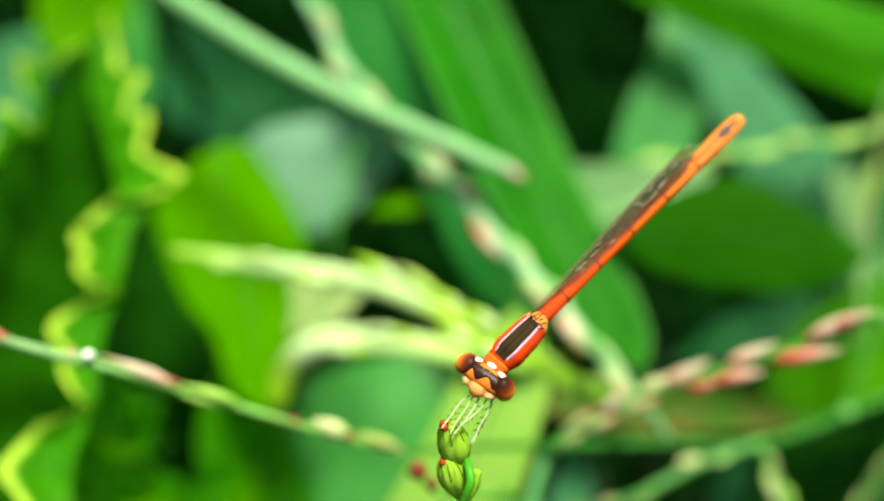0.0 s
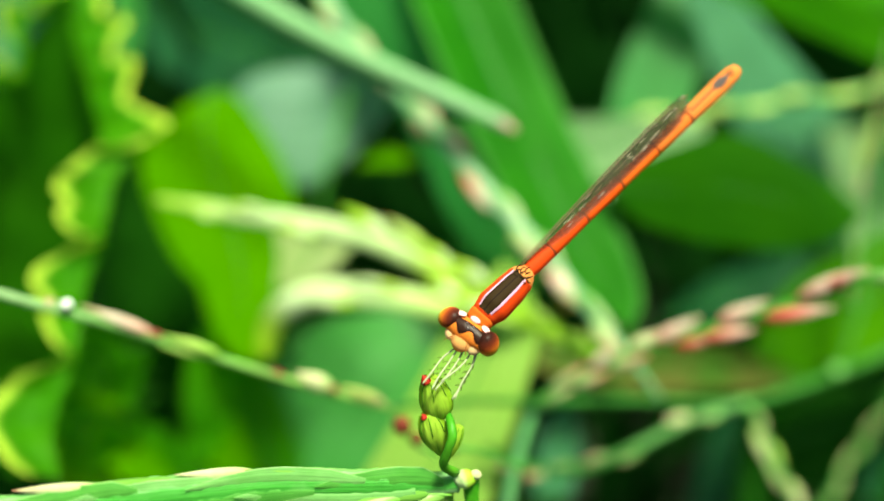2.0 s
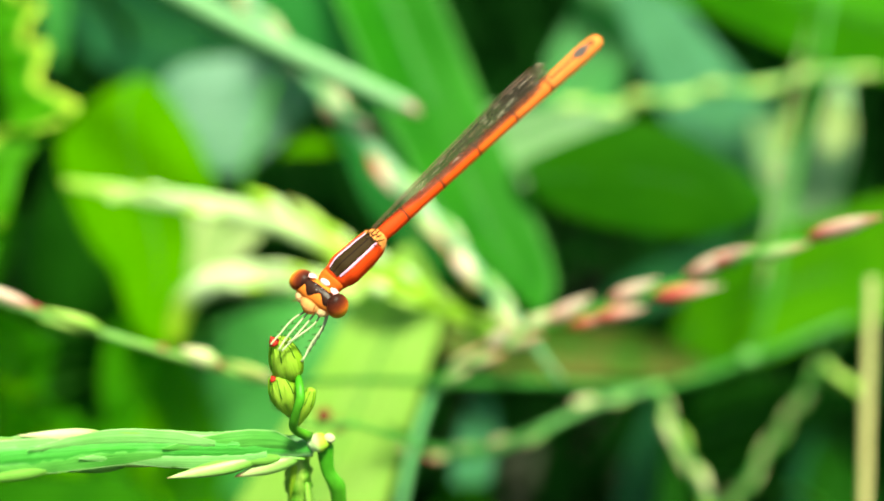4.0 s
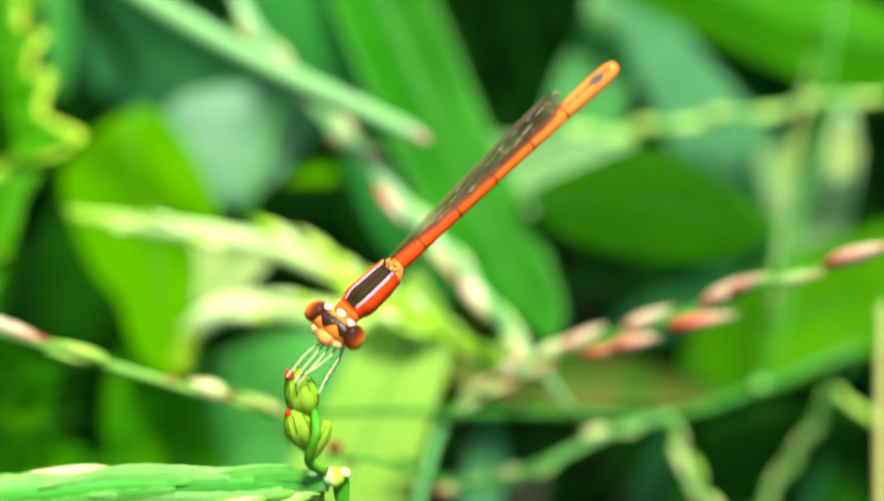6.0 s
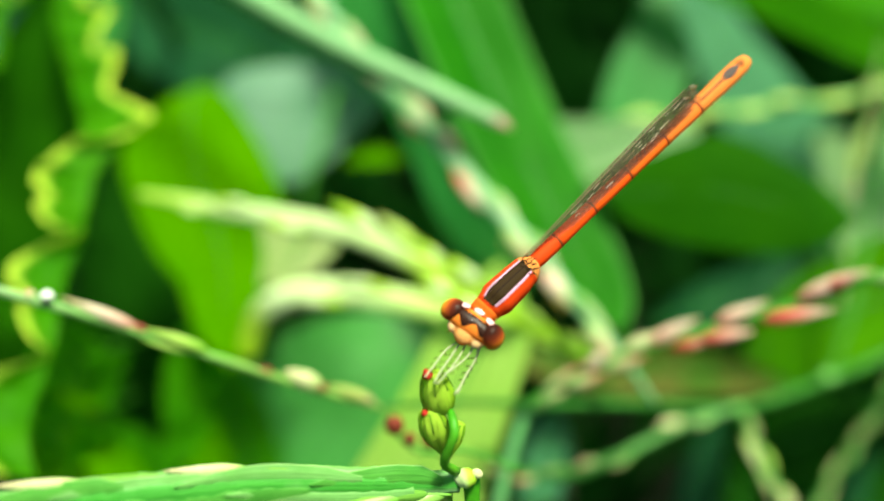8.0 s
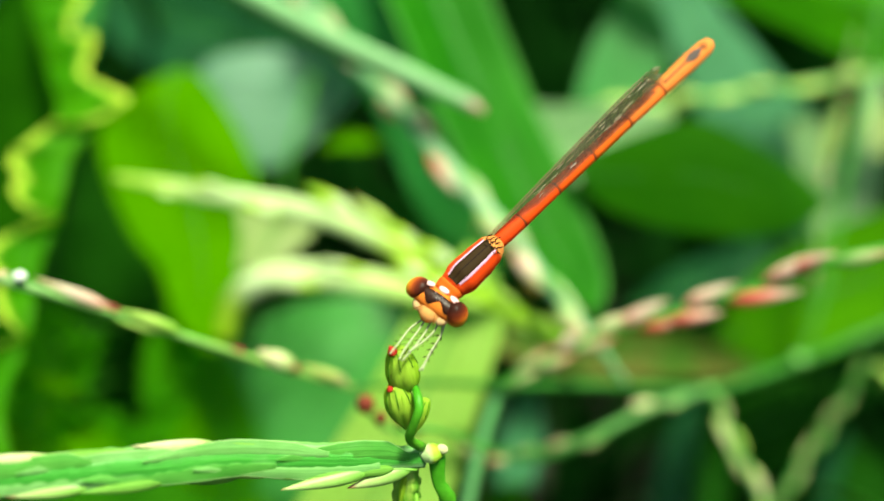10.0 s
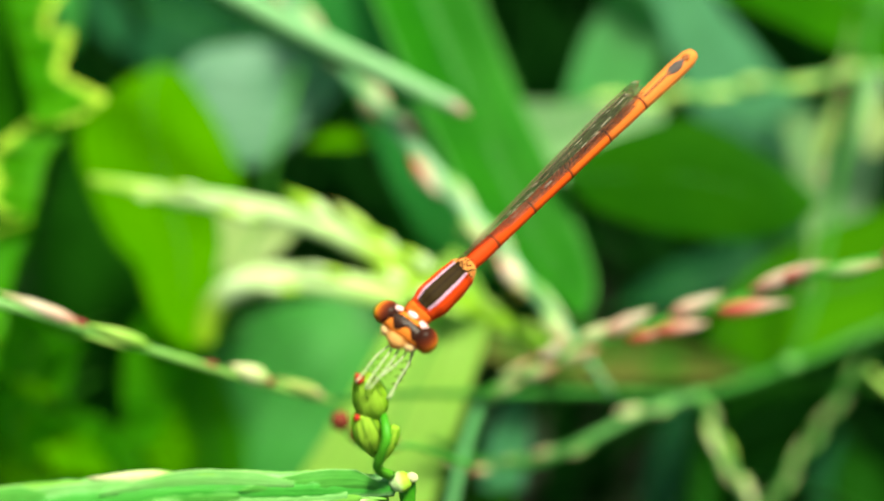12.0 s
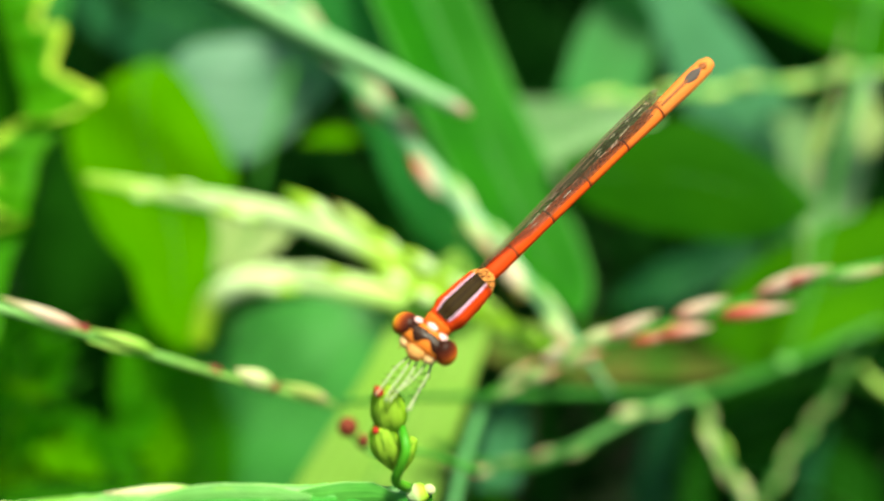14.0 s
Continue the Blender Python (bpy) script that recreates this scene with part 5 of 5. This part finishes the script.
def profile(rows, x):
    """Half width, half height and middle height at x, from rows of x and those three."""
    if x <= rows[0][0]:
        return rows[0][1:]
    for a, b in zip(rows, rows[1:]):
        if x <= b[0]:
            t = (x - a[0]) / (b[0] - a[0])
            t = t * t * (3 - 2 * t)
            return tuple(p + (q - p) * t for p, q in zip(a[1:], b[1:]))
    return rows[-1][1:]


def body_mesh(rows, n=20, sides=24, x0=None, x1=None):
    x0, x1 = rows[0][0] if x0 is None else x0, rows[-1][0] if x1 is None else x1
    out = []
    for i in range(n + 1):
        x = x0 + (x1 - x0) * i / n
        w, h, z = profile(rows, x)
        out.append([Vector((x, w * math.sin(2 * math.pi * j / sides), z + h * math.cos(2 * math.pi * j / sides))) * MM for j in range(sides)])
    return grid_mesh(out, True)


def patch_mesh(rows, x0, x1, a0, a1, proud=0.03, n=20, w=8, round_ends=0.0):
    """A patch on the body between two angles from its back, a little proud of it."""
    out = []
    for i in range(n + 1):
        s = i / n
        x = x0 + (x1 - x0) * s
        hw, hh, z = profile(rows, x)
        k = 1.0 if not round_ends else max(min(1.0, (min(s, 1 - s) / round_ends)), 0.02) ** 0.5
        mid = (a0 + a1) / 2
        row = []
        for j in range(w + 1):
            g = radians(mid + (a0 + (a1 - a0) * j / w - mid) * k)
            edge = proud if 0 < j < w else 0.0
            row.append(Vector((x, (hw + edge) * math.sin(g), z + (hh + edge) * math.cos(g))) * MM)
        out.append(row)
    return grid_mesh(out)


THORAX = [(-4.5, 0.62, 0.68, -0.2), (-4.15, 0.98, 1.0, -0.18), (-3.2, 1.22, 1.28, -0.2), (-1.7, 1.16, 1.26, -0.2), (-0.6, 1.04, 1.10, -0.08), (0.1, 0.66, 0.66, 0.0)]
ABDOMEN = [(-0.1, 0.50, 0.55, 0.0), (1.2, 0.57, 0.58, 0.0), (6.0, 0.53, 0.54, 0.0), (12.0, 0.53, 0.54, 0.0), (17.0, 0.60, 0.58, 0.0), (21.0, 0.69, 0.64, 0.0), (22.5, 0.64, 0.58, 0.0), (23.1, 0.46, 0.42, 0.0), (23.35, 0.12, 0.12, 0.0)]


def build_damselfly():
    top = thing("damselfly", "slender orange damselfly with dark-striped thorax and folded wings", "damselfly")
    base = body_pose()
    top.matrix_world = base
    inside = base.inverted()

    def local(p):
        return (inside @ (Vector(p) * MM)) / MM

    thorax = part("thorax", body_mesh(THORAX, 28), BODY_RED, top)
    part("stripe", patch_mesh(THORAX, -4.15, -0.55, -27, 27, 0.03, 24, 10), DARK_STRIPE, thorax, "dark brown band along the back")
    part("pale_line", patch_mesh(THORAX, -4.0, -0.6, 27, 34, 0.04), LAVENDER, thorax, "thin lilac line for the sky's highlight")
    part("pale_line", patch_mesh(THORAX, -4.0, -0.6, -36, -27, 0.04), LAVENDER, thorax, "thin lilac line for the sky's highlight")
    part("keel", patch_mesh(THORAX, -4.1, -0.6, -2.5, 2.5, 0.06), DARK_KEEL, thorax, "fine raised keel")
    waist = part("wing_base", body_mesh([(-0.85, 0.9, 1.02, -0.05), (-0.45, 1.0, 1.10, -0.03), (-0.05, 0.80, 0.88, 0.0), (0.3, 0.54, 0.58, 0.0)], 8), JOINT_CREAM, top, "orange wing joint with dark folds")
    for k, (x, y) in enumerate(((-0.6, 0.35), (-0.55, -0.4), (-0.2, 0.2), (-0.25, -0.25), (0.05, 0.0), (-0.45, 0.0), (-0.3, 0.5), (-0.3, -0.55))):
        y -= 0.22
        pts = [Vector((x + 0.28 * math.cos(g), y + 0.2 * math.sin(g), 1.09 - 0.55 * (y * y) - 0.5 * max(x + 0.3, 0))) for g in (0.3, 1.5, 2.8, 3.9)]
        bm = tube_local(pts, 0.042, 10)
        part("fold", bm, DARK_STRIPE, waist, "dark curled fold")
    part("prothorax", body_mesh([(-5.2, 0.5, 0.4, -0.25), (-4.8, 0.92, 0.64, -0.2), (-4.35, 0.98, 0.80, -0.15), (-3.8, 0.8, 0.8, -0.15)], 12), BODY_COLLAR, top)
    # abdomen
    joints = [-0.1, 2.5, 6.0, 9.7, 13.6, 17.3, 23.35]
    for k, (a, b) in enumerate(zip(joints, joints[1:])):
        seg = part("abdomen_segment", body_mesh(ABDOMEN, 14 if k < 5 else 26, 20, a, b), ABDOMEN_SKIN[k], top)
        if k < 5:
            ring = [(b - 0.09, *[v * 1.04 for v in profile(ABDOMEN, b)[:2]], 0.0), (b + 0.05, *[v * 1.05 for v in profile(ABDOMEN, b)[:2]], 0.0)]
            part("joint_ring", patch_mesh(ring, b - 0.09, b + 0.05, -100, 100, 0.01, 2, 16), DARK_RING, seg, "fine dark joint line")
        if k == 5:
            part("mark", patch_mesh(ABDOMEN, 17.6, 20.4, -8, 10, 0.05), MARK_BROWN, seg, "thin brown back line")
            part("mark", patch_mesh(ABDOMEN, 20.1, 21.9, -30, 30, 0.05, 14, 8, 0.4), MARK_GREY, seg, "dark grey spot")
            part("mark", patch_mesh(ABDOMEN, 21.8, 22.5, -28, 28, 0.05, 8, 8, 0.5), MARK_BROWN, seg, "brown end spot")
        elif k == 4:
            part("mark", patch_mesh(ABDOMEN, 14.6, 16.6, -12, 2, 0.015), MARK_FAINT, seg)
    # wings, folded together over the back
    for k, (y0, y1, length, deep) in enumerate(((0.62, 0.78, 17.9, 2.3), (0.55, 0.68, 17.2, 2.45), (0.48, 0.58, 17.6, 2.2), (0.41, 0.49, 16.8, 2.35))):
        part("wing", wing_mesh(y0, y1, length, deep, k), WING_CLEAR if k in (1, 2) else WING, top)
        lead = [Vector((-0.3 + length * s, y0 + (y1 - y0) * s + 0.01 * min(1.0, s / 0.25), 0.42 + wing_top(s, deep))) for s in (0.0, 0.1, 0.25, 0.5, 0.75, 0.92)]
        part("wing_vein", tube_local(lead, 0.012, 16), VEIN, top, "dark leading vein")
    rnd = random.Random(3)
    for k in range(30):
        s, u = rnd.uniform(0.25, 0.93), rnd.uniform(0.3, 0.92)
        y0, y1, length, deep = 0.41, 0.49, 16.8, 2.35
        pts = []
        for d in (0.0, 0.012, rnd.uniform(0.02, 0.045)):
            lo, hi = 0.6, 0.42 + wing_top(s + d, deep)
            pts.append(Vector((-0.3 + length * (s + d), y0 + (y1 - y0) * (s + d) + (u - 0.98) * 0.65 - 0.03, lo + (hi - lo) * u)))
        part("wing_vein", tube_local(pts, 0.012, 4, 5), VEIN_PALE if k % 3 else VEIN, top, "short shining cross vein")
    # head
    head = part("head", head_mesh(), BODY_ORANGE, top, at=Matrix.Translation(Vector((-5.66, -0.12, 0.0)) * MM) @ pose(0, 0, 0, 0, 0, 8) @ Matrix.Translation(Vector((6.1, 0.0, 0.0)) * MM) @ Matrix.Diagonal((1.12, 1.12, 1.12, 1)))
    part("crown", patch_head(), CROWN, head, "dark brown band between the eyes")
    for y in (1, -1):
        eye = part("eye", ellipsoid_mesh(0.74, 0.58, 0.80, 18, 26), EYE, head, "glossy brown eye with a yellow-green underside", Matrix.Translation(Vector((-5.45, 1.44 * y, 0.05)) * MM) @ pose(0, 0, 0, 52 if y > 0 else -24, 12, 0))
        part("spot", ellipsoid_mesh(0.22, 0.34, 0.05, 8, 14), WHITE_SPOT, head, "white spot behind the eye", Matrix.Translation(Vector((-4.95, 0.90 * y, 0.52)) * MM) @ pose(0, 0, 0, -15 * y, 25, 0))
        part("antenna", tube_local([Vector((-6.2, 0.45 * y, 0.35)), Vector((-6.6, 0.6 * y, 0.5)), Vector((-6.9, 0.8 * y, 0.4))], 0.022, 8), MARK_BROWN, head)
    part("spot", ellipsoid_mesh(0.19, 0.36, 0.05, 8, 14), WHITE_SPOT, head, "white spot on the neck", Matrix.Translation(Vector((-4.78, 0.02, 0.42)) * MM))
    for x, y in ((-5.55, 0.0), (-5.3, 0.24), (-5.3, -0.24)):
        part("ocellus", ellipsoid_mesh(0.06, 0.06, 0.05, 6, 10), OCELLUS, head, "tiny shining simple eye", Matrix.Translation(Vector((x, y, 0.72)) * MM))
    part("mouth", ellipsoid_mesh(0.90, 0.86, 0.46, 14, 22), FACE, head, "orange face plate", Matrix.Translation(Vector((-5.92, 0.0, -0.10)) * MM))
    for y in (1, -1):
        part("cheek", ellipsoid_mesh(0.68, 0.50, 0.36, 12, 16), CHEEK, head, "pale yellow cheek", Matrix.Translation(Vector((-5.92, 0.80 * y, -0.18)) * MM))
    part("lip", ellipsoid_mesh(0.30, 0.44, 0.26, 12, 20), LIP, head, "paler upper lip", Matrix.Translation(Vector((-6.55, 0.0, -0.32)) * MM))
    # legs
    legs = (((2.3, 1.9, 201.2), (1.1, 0.5, 201.6), (0.3, -0.8, 201.0), (0.0, -1.2, 200.5)), ((2.4, 1.9, 201.2), (1.7, 0.0, 201.5), (0.9, -1.2, 201.1), (0.6, -1.7, 200.5)), ((2.7, 1.8, 201.0), (2.4, 0.0, 201.5), (1.6, -1.2, 201.1), (0.8, -1.7, 200.4)), ((3.4, 2.0, 201.3), (3.0, 0.1, 201.1), (2.0, -0.9, 200.9), (1.2, -1.2, 200.7)), ((3.6, 2.0, 201.3), (3.5, 0.3, 200.8), (2.6, -0.7, 200.1), (2.1, -1.6, 199.4)), ((3.7, 1.9, 201.2), (3.6, 0.9, 200.5), (2.9, -0.1, 199.7), (1.9, -1.2, 198.9)))
    for row in legs:
        row = [Vector(p) + Vector((0, 0, 0.13 * k)) for k, p in enumerate(row)]
        pts = [local(p.lerp(row[0].lerp(row[-1], k / 3), 0.5 if k in (1, 2) else 0.0)) for k, p in enumerate(row)]
        leg = part("leg", tube_local(pts, 0.066, 18), LEG, top, "thin pale leg")
        for s in (0.35, 0.5, 0.62, 0.75):
            i = s * 3
            p = pts[int(i)].lerp(pts[int(i) + 1], i - int(i))
            for g in (1, -1):
                part("bristle", tube_local([p, p + Vector((-0.1, 0.16 * g, 0.02)), p + Vector((-0.22, 0.26 * g, 0.0))], 0.02, 4, 5), DARK_STRIPE, leg)
    return top


def tube_local(points, radius, n=12, sides=8):
    path = spline(points, n)
    rows = []
    for p, t in zip(path, tangents(path)):
        a = t.cross(Vector((0.1, 0.2, 1))).normalized()
        b = a.cross(t)
        rows.append([(p + (a * math.cos(2 * math.pi * j / sides) + b * math.sin(2 * math.pi * j / sides)) * radius) * MM for j in range(sides)])
    return grid_mesh(rows, True)


def wing_top(s, deep):
    return deep * (0.06 + 0.94 * min(1.0, (s / 0.75)) ** 0.8) * (1.0 if s < 0.94 else 1 - 0.35 * ((s - 0.94) / 0.06) ** 2)


def wing_mesh(y0, y1, length, deep, k, n=40, w=12):
    """A folded wing with an uneven, notched end."""
    rows = []
    for i in range(n + 1):
        s = i / n
        hi = 0.42 + wing_top(s, deep)
        lo = 0.3 + 0.3 * min(1.0, s / 0.2) + (0.12 * deep * ((s - 0.85) / 0.15) ** 2 if s > 0.85 else 0.0)
        row = []
        for j in range(w + 1):
            u = j / w
            ripple = 0.012 * (1 if j % 2 else -1)
            notch = 0.55 * max(0.0, (s - 0.9) / 0.1) * (abs((u * 2.4 + 0.37 * k) % 1.0 * 2 - 1) - 0.6)
            row.append(Vector((-0.3 + length * s + notch, y0 + (y1 - y0) * s + ripple + (u - 0.98) * 0.65 * min(1.0, s / 0.25), lo + (hi - lo) * u)) * MM)
        rows.append(row)
    return grid_mesh(rows)


def head_mesh():
    """The head between the eyes, wider than long."""
    rows = []
    n, sides = 16, 20
    for i in range(n + 1):
        y = -1.5 + 3.0 * i / n
        k = 1 - 0.35 * abs(y / 1.5) ** 2
        if i in (0, n):
            k = 0.3
        rows.append([Vector((-5.55 + 0.78 * k * math.cos(2 * math.pi * j / sides), y, -0.02 + 0.68 * k * math.sin(2 * math.pi * j / sides))) * MM for j in range(sides)])
    return grid_mesh(rows, True)


def patch_head():
    rows = []
    n, w = 20, 8
    for i in range(n + 1):
        y = -1.35 + 2.7 * i / n
        k = 1 - 0.35 * abs(y / 1.5) ** 2
        jag = 0.10 * math.sin(y * 5.0)
        row = []
        for j in range(w + 1):
            g = radians(60) + (radians(113 + jag * 190) - radians(60)) * j / w
            e = 0.03 if 0 < j < w else 0.005
            row.append(Vector((-5.55 + (0.78 * k + e) * math.cos(g), y, -0.02 + (0.68 * k + e) * math.sin(g))) * MM)
        rows.append(row)
    return grid_mesh(rows)


build_ground()
build_undergrowth()
build_leaves()
build_stems()
build_bud_plant()
build_damselfly()
